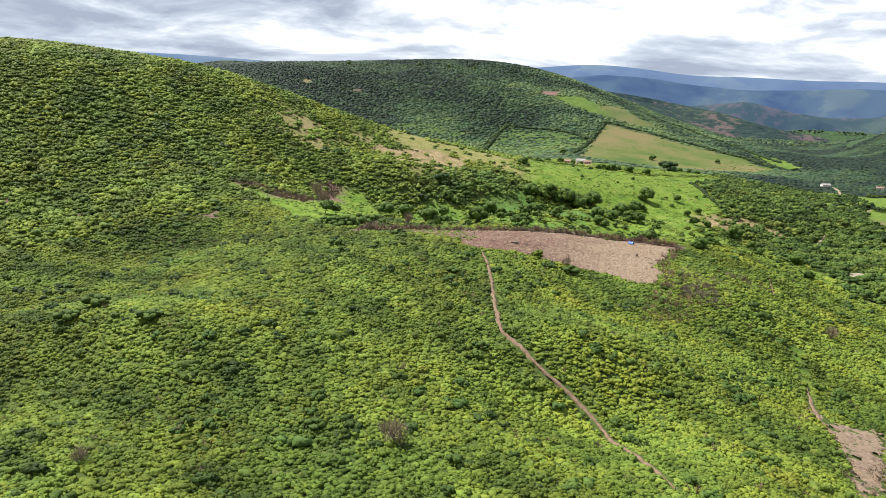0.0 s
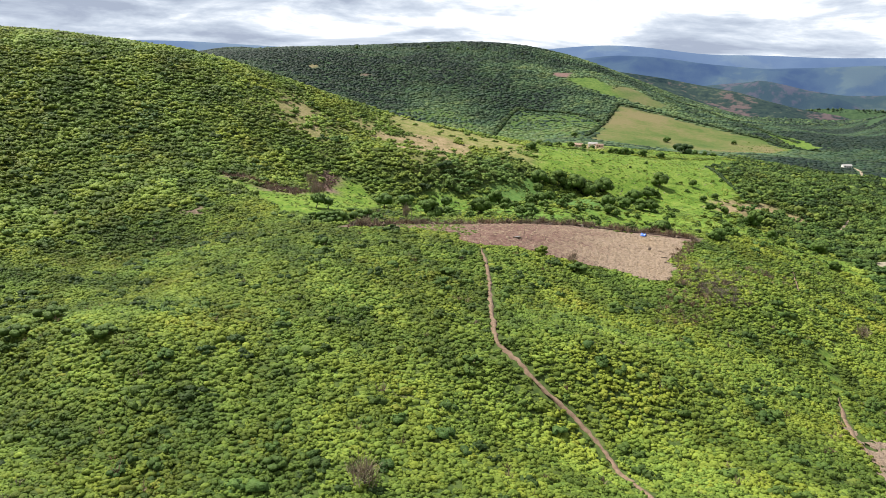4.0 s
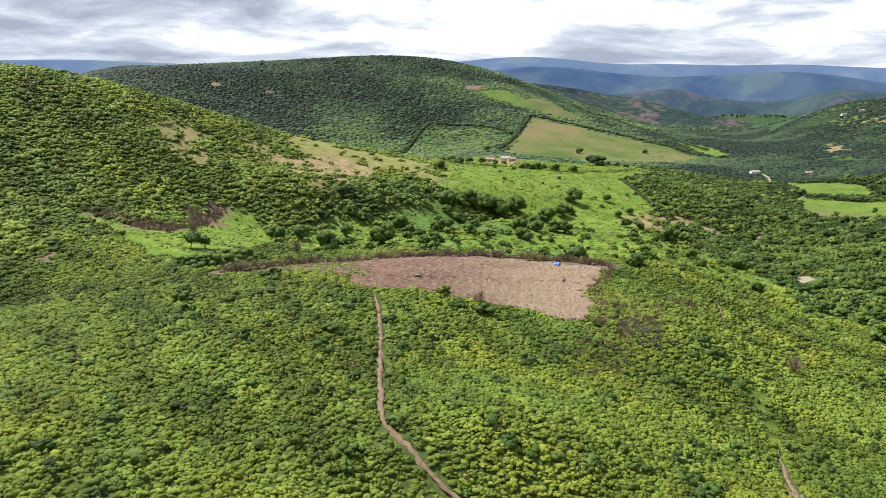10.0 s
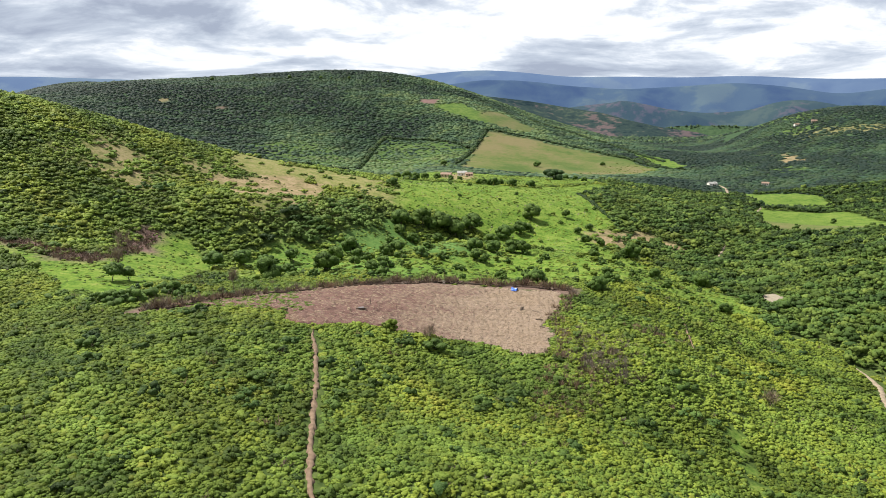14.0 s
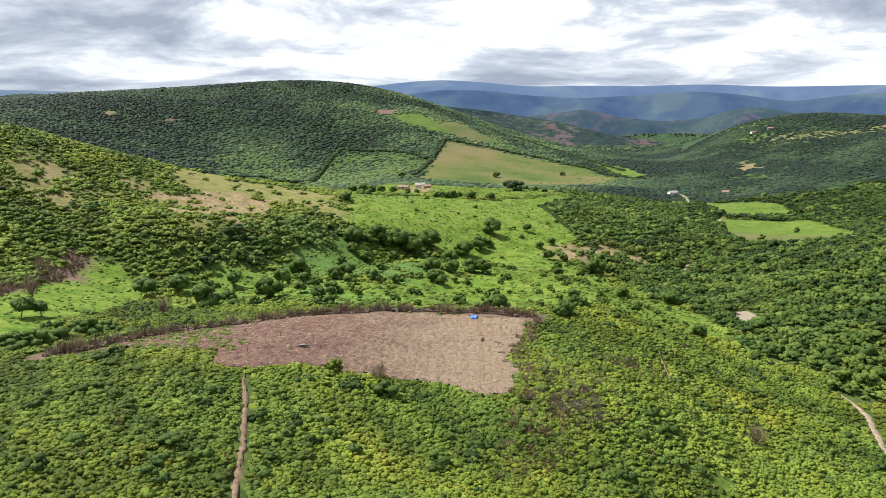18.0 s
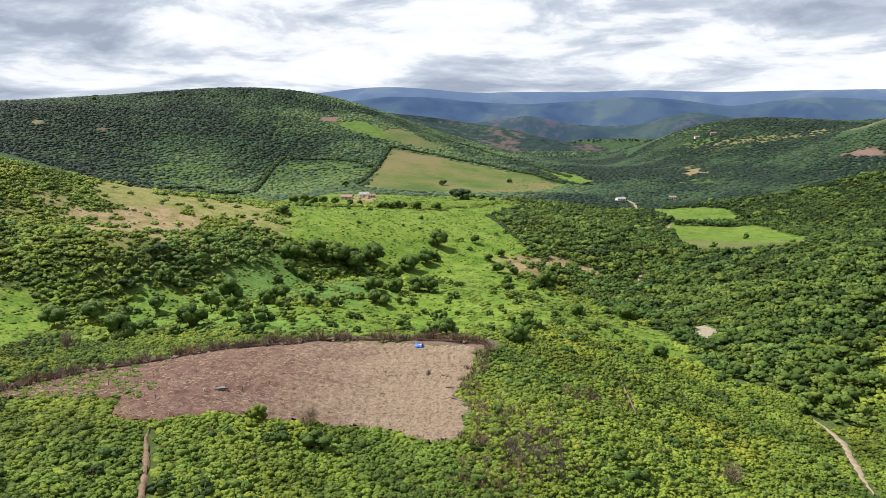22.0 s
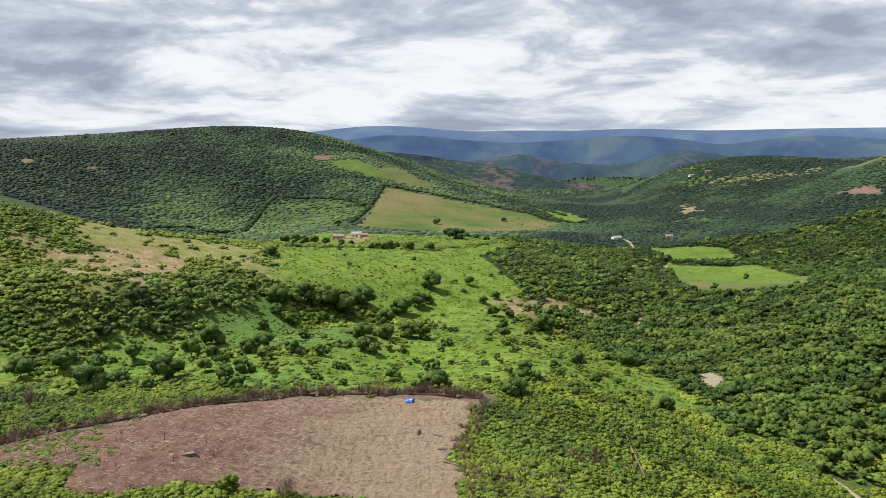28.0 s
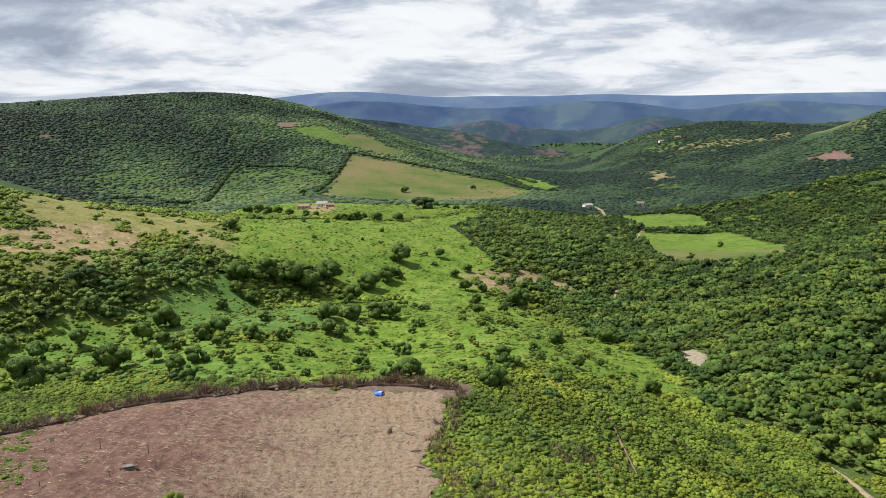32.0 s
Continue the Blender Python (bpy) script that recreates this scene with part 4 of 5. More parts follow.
    # woodland in the valley
    x, y = grid(-150, 430, -40, 600, 3.1, 3)
    k = (inside(x, y, COUNTRY) > 0)
    x, y = x[k], y[k]
    k = (open_ground(x, y) < rng.uniform(0.3, 0.7, len(x))) & (woods_share(x, y) >= 0.5) & (y < 600)
    x, y = x[k], y[k]
    r = rng.uniform(1.3, 2.9, len(x))
    lift = rng.uniform(0.2, 1.6, len(x))
    # the drop in tone beyond x 130 paints cloud shade over the eastern woods
    sow("valley_woodland", x, y, r, NEAR, WOOD, "dense dark green woodland filling the valley, cloud shade in its eastern tone", "woodland", mixed_tone(x, y, 45, 0.20) + 0.26 * soft(-20 - x, 60.0) - 0.04 * soft(y - 230, 120.0) - 0.34 * soft(x - 130, 60.0) * soft(y - 200, 80.0), 53, squash=(0.9, 1.5), sink=0.0, z=land(x, y) + lift)
    k = rng.uniform(0, 1, len(x)) < 0.07
    bx, by = x[k], y[k]
    sow("valley_canopy", bx, by, rng.uniform(2.6, 4.4, len(bx)), NEAR, WOOD, "taller round tree crowns rising from the valley woodland", "woodland", mixed_tone(bx, by, 46, 0.22) - 0.1, 58, squash=(0.9, 1.3), z=land(bx, by) + 2.0)
    # the far end of the valley
    x, y = grid(40, 760, 1500, 2060, 6.5, 5)
    k = (open_ground(x, y) < 0.4) & (wave(x, y, 60.0, 84) > 0.25)
    x, y = x[k], y[k]
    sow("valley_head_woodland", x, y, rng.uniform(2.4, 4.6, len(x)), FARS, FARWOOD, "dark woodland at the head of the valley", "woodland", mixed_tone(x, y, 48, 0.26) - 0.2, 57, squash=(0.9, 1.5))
    # the far hills
    x, y = grid(-1350, 1150, 560, 1600, 4.4, 4)
    k = (inside(x, y, COUNTRY) > 0) & ((y < 1330) | (np.abs(x + 250) < 700))
    x, y = x[k], y[k]
    # none on the slopes that fall away behind the crests
    k = (open_ground(x, y) < rng.uniform(0.2, 0.6, len(x))) & (land(x, y + 12) - land(x, y - 12) > -2.2)
    x, y = x[k], y[k]
    r = rng.uniform(2.4, 4.6, len(x))
    k = (rng.uniform(0, 1, len(x)) < 0.50 + 1.2 * wave(x, y, 45.0, 82)) & ~behind(x, y, 6.0)
    x, y, r = x[k], y[k], r[k]
    # lower tone at far left and right paints cloud shade into the leaves
    sow("far_woodland", x, y, r, FARS, FARWOOD, "dark scrubby woodland over the far hills, cloud shade painted into its tone", "woodland", far_tone(x, y, 47) - 0.62 * soft(-400 - x + 220 * wave(x, y, 260.0, 81), 160.0) - 0.58 * soft(x - 110, 120.0) + 0.16 * soft(x + 400, 120.0) * soft(40 - x, 80.0), 54, squash=(0.32, 0.62), sink=0.2)


sow_country()


def sow_outskirts():
    """Rougher scrub on the slopes below and beside the line of flight."""
    rng = np.random.RandomState(59)
    x, y = grid(-300, 330, -480, 20, 4.4, 14)
    k = inside(x, y, COUNTRY) < 0.5
    x, y = x[k], y[k]
    k = open_ground(x, y) < 0.5
    x, y = x[k], y[k]
    near = (np.abs(x - 15) < 135) & (y > -450)
    nx, ny = grid(-120, 150, -450, -100, 2.7, 16)
    k = (inside(nx, ny, COUNTRY) < 0.5) & (open_ground(nx, ny) < 0.5)
    nx, ny = nx[k], ny[k]
    rough = [plant_shape(q, 4, 0.2, 4, 3, 0.7) for q in range(160, 170)]
    sow("spur_foot_scrub", nx, ny, rng.uniform(1.3, 2.2, len(nx)), rough, SHRUB, "dense green scrub on the foot of the spur", "scrub", mixed_tone(nx, ny, 41), 107, squash=(0.7, 1.1))
    x, y = x[~near], y[~near]
    sow("outlying_scrub", x, y, rng.uniform(1.4, 2.6, len(x)) * 1.35, FARS, SHRUB, "rough green scrub on the outer slopes", "scrub", mixed_tone(x, y, 104), 105, squash=(0.6, 1.0))


sow_outskirts()


LONE = []


def sow_grass():
    """Tussocks and low bushes over the meadows."""
    rng = np.random.RandomState(19)
    x, y = grid(-180, 130, -40, 520, 2.1, 6)
    z = zones(x, y)
    k = (np.maximum(z["grass"], z["lush"]) > 0.4) & (z["sand"] < 0.3) & (inside(x, y, FIELD) < -0.6)
    k &= rng.uniform(0, 1, len(x)) < 0.15 + 0.55 * wave(x, y, 14.0, 62)
    x, y = x[k], y[k]
    r = rng.uniform(0.35, 1.2, len(x))
    sow("meadow_tussocks", x, y, r, TUFT, GRASS, "tussocks of bright green grass and herbs", "grass", mixed_tone(x, y, 61), 63, squash=(0.3, 0.6))
    x, y = grid(-240, 130, -20, 900, 4.6, 7)
    z = zones(x, y)
    k = (np.maximum(z["grass"], np.maximum(z["sand"], z["dull"] * 0.3)) > 0.4) & (inside(x, y, FIELD) < -1)
    k &= rng.uniform(0, 1, len(x)) < 0.62 * wave(x, y, 34.0, 64) * np.where(inside(x, y, PASTURE) > 0, 0.22, 1) * (inside(x, y, CLEARING) < -2) * np.where(inside(x, y, MEADOW_LOW) > 0, 0.25, 1)
    x, y = x[k], y[k]
    big = np.nonzero((rng.uniform(0, 1, len(x)) < 0.3) & (y < 300) & (x > -130) & (x < 90))[0][:130]
    LONE.extend((float(x[q]), float(y[q]), float(rng.uniform(1.3, 2.5))) for q in big)
    x, y = np.delete(x, big), np.delete(y, big)
    r = rng.uniform(0.5, 1.0, len(x)) * np.where(rng.uniform(0, 1, len(x)) < 0.2, 1.9, 1.0)
    sow("meadow_bushes", x, y, r, NEAR, SHRUB, "scattered low bushes in the meadows", "bushes", mixed_tone(x, y, 65) - 0.15, 66)
    # low herbs and saplings mixed into the grass of the spur
    x, y = grid(-150, 90, -40, 150, 2.3, 12)
    z = zones(x, y)
    k = (np.maximum(z["grass"], z["lush"]) > 0.35) & (inside(x, y, FIELD) < -1) & (inside(x, y, PASTURE) < 0)
    k &= (inside(x, y, CLEARING) < 0) & (rng.uniform(0, 1, len(x)) < np.clip(2.4 * (wave(x, y, 19.0, 94) - 0.45), 0.05, 0.8))
    x, y = x[k], y[k]
    sow("meadow_herbs", x, y, rng.uniform(0.5, 1.25, len(x)), MID, SHRUB, "low green herbs and saplings mixed into the meadow grass", "herbs", mixed_tone(x, y, 95) - 0.12, 96, squash=(0.5, 0.9))
    # weeds creeping into the western end of the cleared field
    x, y = grid(-90, -30, -75, -20, 1.1, 8)
    k = (inside(x, y, FIELD) > 0) & ((wave(x, y, 9.0, 67) + np.clip((-58 - x) / 14, -1, 0.5) > 0.75) | ((inside(x, y, WEEDS) > 0) & (wave(x, y, 5.0, 122) > 0.42)))
    x, y = x[k], y[k]
    sow("field_weeds", x, y, rng.uniform(0.35, 0.8, len(x)), MID, GRASS, "green weeds in the cleared field", "weeds", mixed_tone(x, y, 68) - 0.2, 69, squash=(0.4, 0.8), z=land(x, y) + 0.35)


sow_grass()


def sow_stones():
    """Pale stones lying in the pasture."""
    rng = np.random.RandomState(39)
    x, y = rng.uniform(-110, 40, 900), rng.uniform(60, 330, 900)
    k = (inside(x, y, PASTURE) > 2) & (wave(x, y, 40.0, 101) > 0.4)
    x, y = x[k], y[k]
    shapes = []
    for _ in range(5):
        V, T = core_shape(rng, 6, 1.0, 0.8)
        shapes.append((V, T, np.ones(len(V)), None))
    sow("pasture_stones", x, y, rng.uniform(0.25, 0.7, len(x)), shapes, MUD, "pale grey-brown stones lying in the pasture", "stones", np.ones(len(x)), 102, squash=(0.5, 0.8))


sow_stones()


def sow_rows():
    """Hedges and fence rows."""
    rng = np.random.RandomState(29)

    def row(line, step, spread):
        out = []
        for (x0, y0), (x1, y1) in zip(line, line[1:]):
            n = max(1, int(math.hypot(x1 - x0, y1 - y0) / step))
            out += [(x0 + (x1 - x0) * k / n, y0 + (y1 - y0) * k / n) for k in range(n)]
        p = np.array(out) + rng.normal(size=(len(out), 2)) * spread
        return p[:, 0], p[:, 1]

    x, y = row(HEDGE, 0.36, 0.8)
    y = y + 0.7
    keep = wave(x, y, 7.0, 83) > 0.18
    x, y = x[keep], y[keep]
    r = rng.uniform(0.9, 2.1, len(x)) * (0.62 + 0.75 * wave(x, y, 9.0, 103))
    sow("dry_hedge", x, y, r, [twig_shape(s, 20, 0.042) for s in range(160, 168)], DEAD, "leafless brown brush hedge along the cleared field", "hedge", rng.uniform(0, 1, len(x)), 71, squash=(0.9, 1.5))
    x, y = row(HEDGE, 0.9, 0.9)
    sow("hedge_brush", x, y + 0.9, rng.uniform(0.7, 1.4, len(x)), NEAR, DEAD, "low brown brush under the dry hedge", "brush", rng.uniform(0, 0.7, len(x)), 78, squash=(0.8, 1.3))
    x, y = row(HEDGE, 1.6, 1.2)
    sow("hedge_greenery", x, y + 3.2, rng.uniform(0.6, 1.5, len(x)), NEAR, SHRUB, "green shrubs growing through the dry hedge", "bushes", rng.uniform(0, 0.7, len(x)), 79)
    dx, dy = [], []
    for sx, sy, sr, kind in SPOTS:
        if kind == "D":
            n = int(sr * 9)
            dx += list(sx + rng.normal(size=n) * sr)
            dy += list(sy + rng.normal(size=n) * sr)
    x, y = np.array(dx), np.array(dy)
    sow("withered_scrub", x, y, rng.uniform(0.9, 1.5, len(x)), [twig_shape(s, 16, 0.05) for s in range(168, 170)], DEAD, "withered grey-brown scrub on the spur", "brush", rng.uniform(0, 1, len(x)), 80, squash=(1.0, 1.5))
    x, y = row([(17, 3), (15, -9), (12, -26), (12, -33), (15, -46), (13, -56)], 0.6, 1.0)
    sow("dry_brush", x + 1.6, y, rng.uniform(0.8, 1.7, len(x)), [twig_shape(s, 14, 0.06) for s in range(170, 174)], DEAD, "dry brown brush heaped along the field edge", "brush", rng.uniform(0, 1, len(x)), 72)
    x, y = row([(14, -56.5), (5, -56.5), (-4, -52.5), (-16, -55.5), (-27, -57.5), (-36, -60.5), (-43, -67.5), (-50, -68.5), (-54, -65), (-55, -58)], 0.8, 0.5)
    sow("field_edge_scrub", x, y - 0.3, rng.uniform(0.7, 1.4, len(x)), NEAR, SHRUB, "green scrub crowding the edge of the cleared field", "scrub", mixed_tone(x, y, 41) - 0.12, 106, sink=0.2)
    for line, size, name, seed in ((HEDGE_A, 3.4, "hill_hedge", 73), (HEDGE_B, 3.4, "hill_hedge", 74), (HEDGE_C, 3.0, "hill_hedge", 75), (HEDGE_D, 1.6, "field_hedge", 76), (HEDGE_E, 3.6, "hill_hedge", 97), (HEDGE_F, 4.2, "field_hedge", 98), (HEDGE_G, 3.4, "hill_hedge", 99)):
        x, y = row(line, size * 0.7, size * 0.25)
        sow(name, x, y, rng.uniform(0.7, 1.1, len(x)) * size, MID, DARKTREE, "dark green hedge row between hill fields", "hedge", rng.uniform(0, 0.7, len(x)), seed, squash=(1.1, 1.7))
    x, y = grid(40, 110, -215, -130, 1.6, 13)
    k = (inside(x, y, BARE_R) > -2) & (rng.uniform(0, 1, len(x)) < 0.3 + 0.5 * (inside(x, y, BARE_R) < 2))
    x, y = x[k], y[k]
    sow("slope_brush", x, y, rng.uniform(0.5, 1.3, len(x)), [twig_shape(s, 14, 0.05) for s in range(184, 188)], DEAD, "dry straw-coloured brush on the bare slope", "brush", rng.uniform(0.3, 1, len(x)), 100, squash=(0.5, 0.9))
    # brown cut bank above the small clearing
    x, y = grid(-180, -125, -30, 80, 1.5, 11)
    k = inside(x, y, BROWN_CUT) > -1
    x, y = x[k], y[k]
    sow("burnt_brush", x, y, rng.uniform(0.8, 1.8, len(x)), [twig_shape(s, 12, 0.06) for s in range(180, 184)], DEAD, "burnt brown brush beside the hillside clearing", "brush", rng.uniform(0, 0.6, len(x)), 77)


sow_rows()


def scatter_straw():
    """Wavering windrows of pale straw and cut brushwood lying over the cleared field."""
    rng = np.random.RandomState(119)
    n, m = 24000, 4
    x, y = rng.uniform(-82, 18, n), rng.uniform(-70, 5, n)
    k = (inside(x, y, FIELD) > 1.0) & (rng.uniform(0, 1, n) < 0.18 + 0.85 * straw_share(x, y) * (0.4 + 0.9 * wave(x, y, 8.0, 121)))
    x, y = x[k], y[k]
    n = len(x)
    a, bend = rng.normal(0.2, 0.9, n), rng.normal(0, 0.35, n)
    long, wide = rng.uniform(0.16, 0.46, n), rng.uniform(0.03, 0.07, n)
    rows = []
    for q in range(m):
        s = 1 - abs(q / (m - 1) * 2 - 1) ** 2 * 0.8
        ox, oy = -np.sin(a) * wide * s, np.cos(a) * wide * s
        h = land(x, y) + 0.42 + (wave(x, y, 3.1, 13) - 0.5) * 0.34 + (wave(x, y, 1.3, 14) - 0.5) * 0.27
        rows.append(np.stack([np.c_[x - ox, y - oy, h - 0.06], np.c_[x, y, h + 0.05 * s], np.c_[x + ox, y + oy, h - 0.06]], 1))
        x, y = x + np.cos(a) * long, y + np.sin(a) * long
        a = a + bend * 0.7 + rng.normal(0, 0.25, n)
    V = np.stack(rows, 1).reshape(-1, 3)
    i = (np.arange(n)[:, None, None] * m * 3 + np.arange(m - 1)[None, :, None] * 3 + np.arange(2)[None, None]).ravel()
    me = mesh_of("straw_windrows", V, np.c_[i, i + 3, i + 4, i + 1], (STRAW,), True)
    return tagged(new("straw_windrows", me), "wavering pale straw and cut brushwood strewn over the field", "straw", kind="stuff")


scatter_straw()

# ---------------------------------------------------------------- single trees and bushes


def limb(points, radii, sides=7):
    """A tapered tube through points."""
    P, V, F = [Vector(p) for p in points], [], []
    for k, p in enumerate(P):
        d = (P[min(k + 1, len(P) - 1)] - P[max(k - 1, 0)]).normalized()
        a = d.orthogonal().normalized()
        b = d.cross(a)
        for j in range(sides):
            t = 6.2832 * j / sides
            V.append(p + (a * math.cos(t) + b * math.sin(t)) * radii[k])
    for k in range(len(P) - 1):
        for j in range(sides):
            F.append((k * sides + j, k * sides + (j + 1) % sides, (k + 1) * sides + (j + 1) % sides, (k + 1) * sides + j))
    return np.array(V), np.array(F)


def join(pieces):
    V, F, base = [], [], 0
    for v, f in pieces:
        V.append(v)
        F.append(f + base)
        base += len(v)
    return np.concatenate(V), np.concatenate(F)


def tree_model(seed, leaf_mat, spread=0.42, bare=0.30, leaves=1200, dry=False, name="tree", clumps_n=15):
    """A unit-high tree: trunk with limbs, and a crown of rounded leaf masses with loose sprays and gaps between them."""
    rng = np.random.RandomState(seed)
    root = new(name)
    lean = rng.normal(size=2) * 0.04
    fork = Vector((lean[0], lean[1], bare))
    wood = [limb([(0, 0, -0.04), (lean[0] * 0.5, lean[1] * 0.5, bare * 0.5), fork], (0.030, 0.022, 0.018))]
    clumps = []
    for k in range(clumps_n):
        a = k * 2.4 + rng.uniform(-0.4, 0.4)
        out = spread * (0.12 if k == 0 else rng.uniform(0.30, 0.92))
        size = rng.uniform(0.12, 0.25) * (0.6 + spread)
        # the higher masses stand nearer the middle
        top = 0.92 - size * 0.75 - 0.30 * (out / spread) ** 2 * rng.uniform(0.4, 1.4)
        tip = Vector((math.cos(a) * out + lean[0], math.sin(a) * out + lean[1], max(bare + 0.08, top - (0.40 * rng.uniform(0.3, 1) if k % 2 else 0))))
        mid = fork.lerp(tip, 0.5) + Vector((0, 0, 0.04))
        if k < 8:
            wood.append(limb([fork, mid, tip], (0.012, 0.008, 0.004), 5))
        clumps.append((np.array(tip), size))
    V, F = join(wood)
    part("trunk", mesh_of("trunk", V, F, (BARK,), True), root)
    vs, qs, tone, nor, base = [], [], [], [], 0
    if dry:
        for k in range(20):
            V, Q, _, _ = twig_shape(seed + k, 9, 0.018)
            c, s = clumps[k % len(clumps)]
            V = V * s * 1.9 + c * (0.8, 0.8, 0.62)
            vs.append(V)
            qs.append(Q + base)
            tone.append(np.full(len(V), rng.uniform(0, 1)))
            base += len(V)
    else:
        for c, s in clumps:
            D, DT, DN = dome(rng, 8, (-48, -8, 30, 60), 0.25)
            shade = rng.uniform(0.30, 0.68)
            vs.append(D * (s, s, s * 0.92) + c)
            qs.append(DT + base)
            nor.append(DN)
            tone.append(np.full(len(D), shade))
            base += len(D)
            n = leaves // len(clumps)
            d = unit(rng.normal(size=(n, 3)) + (0, 0, 0.2))
            p = c + d * (s * rng.uniform(0.96, 1.22, n))[:, None] * (1, 1, 0.93)
            nn = unit(d + rng.normal(size=(n, 3)) * 0.40 + (0, 0, 0.25))
            K, KT = blades(rng, p, nn, 0.030)
            nor.append(np.repeat(unit(d + nn * 0.5), 3, 0))
            vs.append(K)
            qs.append(KT + base)
            tone.append(np.repeat(shade + rng.uniform(-0.15, 0.2, n), 3))
            base += len(K)
    me = mesh_of("crown", np.concatenate(vs), np.concatenate(qs), (leaf_mat,), not dry)
    put_float(me, "tone", np.concatenate(tone))
    put_float(me, "hue", np.full(base, rng.uniform(0.25, 0.6)))
    if nor:
        put_normals(me, np.concatenate(nor))
    part("crown", me, root)
    return root


TREES = [tree_model(s, TREE, spread=sp, bare=br) for s, sp, br in ((201, 0.44, 0.10), (202, 0.36, 0.18), (203, 0.48, 0.08), (204, 0.40, 0.14), (205, 0.46, 0.12))]
GREENS = [tree_model(s, WOOD, spread=0.62, bare=0.10, leaves=380, name="bush", clumps_n=8) for s in (213, 214)]
BUSHES = [tree_model(s, TREE, spread=0.62, bare=0.10, leaves=380, name="bush", clumps_n=8) for s in (211, 212)]
YELLOW = tree_model(221, SHRUB, spread=0.6, bare=0.12, leaves=380, name="bush", clumps_n=8)
DRIES = [tree_model(s, DEAD, spread=0.5, bare=0.16, dry=True, name="dry_bush") for s in (231, 232)]
NIGHT = tree_model(241, DARKTREE, spread=0.62, bare=0.08, leaves=1100, clumps_n=16)
USED = set()


def stand(model, x, y, height, label, category, group, wide=1.0):
    rng = np.random.RandomState(int(abs(x * 31 + y * 17)) % 9999)
    m = pose(x, y, land_at(x, y) - 0.05, 0, 0, rng.uniform(0, 360))
    if model not in USED:
        USED.add(model)
        model.matrix_basis = m
        ob = model
    else:
        ob = copy_thing(model, m)
    ob.scale = (height * wide, height * wide, height)
    return tagged(ob, label, category, group)


def plant_tree(x, y, height):
    k = int(abs(x * 7 + y * 3))
    if height < 4.2:
        return stand(BUSHES[k % 2], x, y, height * 1.1, "small round dark green bush standing in the meadow", "bush", "meadow bushes")
    where = "in the valley pasture" if y > 60 else "beside the cleared field"
    size = "tall" if height > 9.5 else "low spreading" if height < 6.5 else "broad"
    return stand(TREES[k % 5], x, y, height, f"{size} dark green leafy tree {where}", "tree", "pasture trees", 1.1)


def plant_bush(x, y, width, what):
    if what == "DEAD" or what == "DEADB":
        return stand(DRIES[int(abs(x)) % 2], x, y, width * 0.85, "leafless grey-brown bush standing in green scrub", "bush", "dry bushes", 1.1)
    if what == "Y":
        return stand(YELLOW, x, y, width, "yellow-green leafy bush at the field edge", "bush", "scrub bushes")
    return stand(GREENS[int(abs(x)) % 2], x, y, width * 0.55, "dark green bush rising out of the scrub", "bush", "scrub bushes", 1.5)


plant_tree(-70.8, 161.0, 8.9)
plant_tree(-61.9, 173.4, 9.7)
plant_tree(-53.0, 178.3, 10.4)
plant_tree(-45.1, 179.7, 9.3)
plant_tree(-37.5, 194.1, 10.2)
plant_tree(-69.7, 149.9, 4.9)
plant_tree(-62.3, 147.6, 5.3)
plant_tree(-41.3, 176.3, 4.0)
plant_tree(-57.2, 160.1, 2.8)
plant_tree(-19.9, 197.2, 8.4)
plant_tree(-12.4, 208.8, 8.0)
plant_tree(-7.9, 215.2, 5.0)
plant_tree(-7.5, 235.2, 9.9)
plant_tree(13.0, 251.8, 5.5)
plant_tree(-25.4, 176.5, 8.6)
plant_tree(-15.1, 86.1, 5.1)
plant_tree(-8.1, 90.8, 5.6)
plant_tree(-3.5, 91.2, 6.0)
plant_tree(-40.5, 70.6, 2.4)
plant_tree(-22.3, 81.1, 5.9)
plant_tree(-90.1, 225.2, 5.9)
plant_tree(-26.3, 331.1, 6.5)
plant_tree(-13.8, 347.0, 5.8)
plant_tree(-45.5, 320.1, 4.8)
plant_tree(-39.1, 332.9, 5.7)
plant_tree(-29.2, 780.8, 7.6)
plant_tree(-137.1, 711.9, 7.7)
plant_tree(53.9, 835.0, 5.8)
plant_tree(9.1, 586.8, 5.3)
plant_tree(18.4, 553.8, 5.1)
plant_tree(26.4, 492.7, 4.7)
plant_tree(20.5, 223.8, 4.5)
plant_tree(24.9, 201.7, 5.5)
plant_tree(27.2, 234.6, 4.6)
plant_tree(33.2, 201.3, 4.9)
plant_tree(29.1, 175.5, 4.5)
plant_tree(-57.1, 173.4, 6.9)
plant_tree(-64.7, 166.6, 6.2)
plant_tree(-49.7, 181.0, 7.0)
plant_tree(-155.4, 533.6, 7.9)
plant_tree(-140.5, 507.3, 8.5)
plant_tree(-123.8, 469.0, 7.6)
plant_tree(-109.9, 440.2, 7.2)
plant_tree(-82.6, 341.7, 5.7)
plant_tree(-73.1, 347.4, 4.7)
plant_tree(-64.6, 334.6, 4.3)
plant_tree(-48.9, 322.7, 4.2)
plant_tree(-41.3, 324.7, 4.8)
plant_tree(-35.8, 348.4, 4.0)
plant_tree(-69.8, 130.2, 4.1)
plant_tree(-52.1, 163.2, 5.0)
plant_tree(-81.2, 99.3, 8.0)
plant_tree(-82.8, 82.7, 7.6)
plant_tree(-62.6, 44.3, 4.5)
plant_tree(-69.8, 26.5, 7.8)
plant_tree(-90.7, 23.0, 8.4)
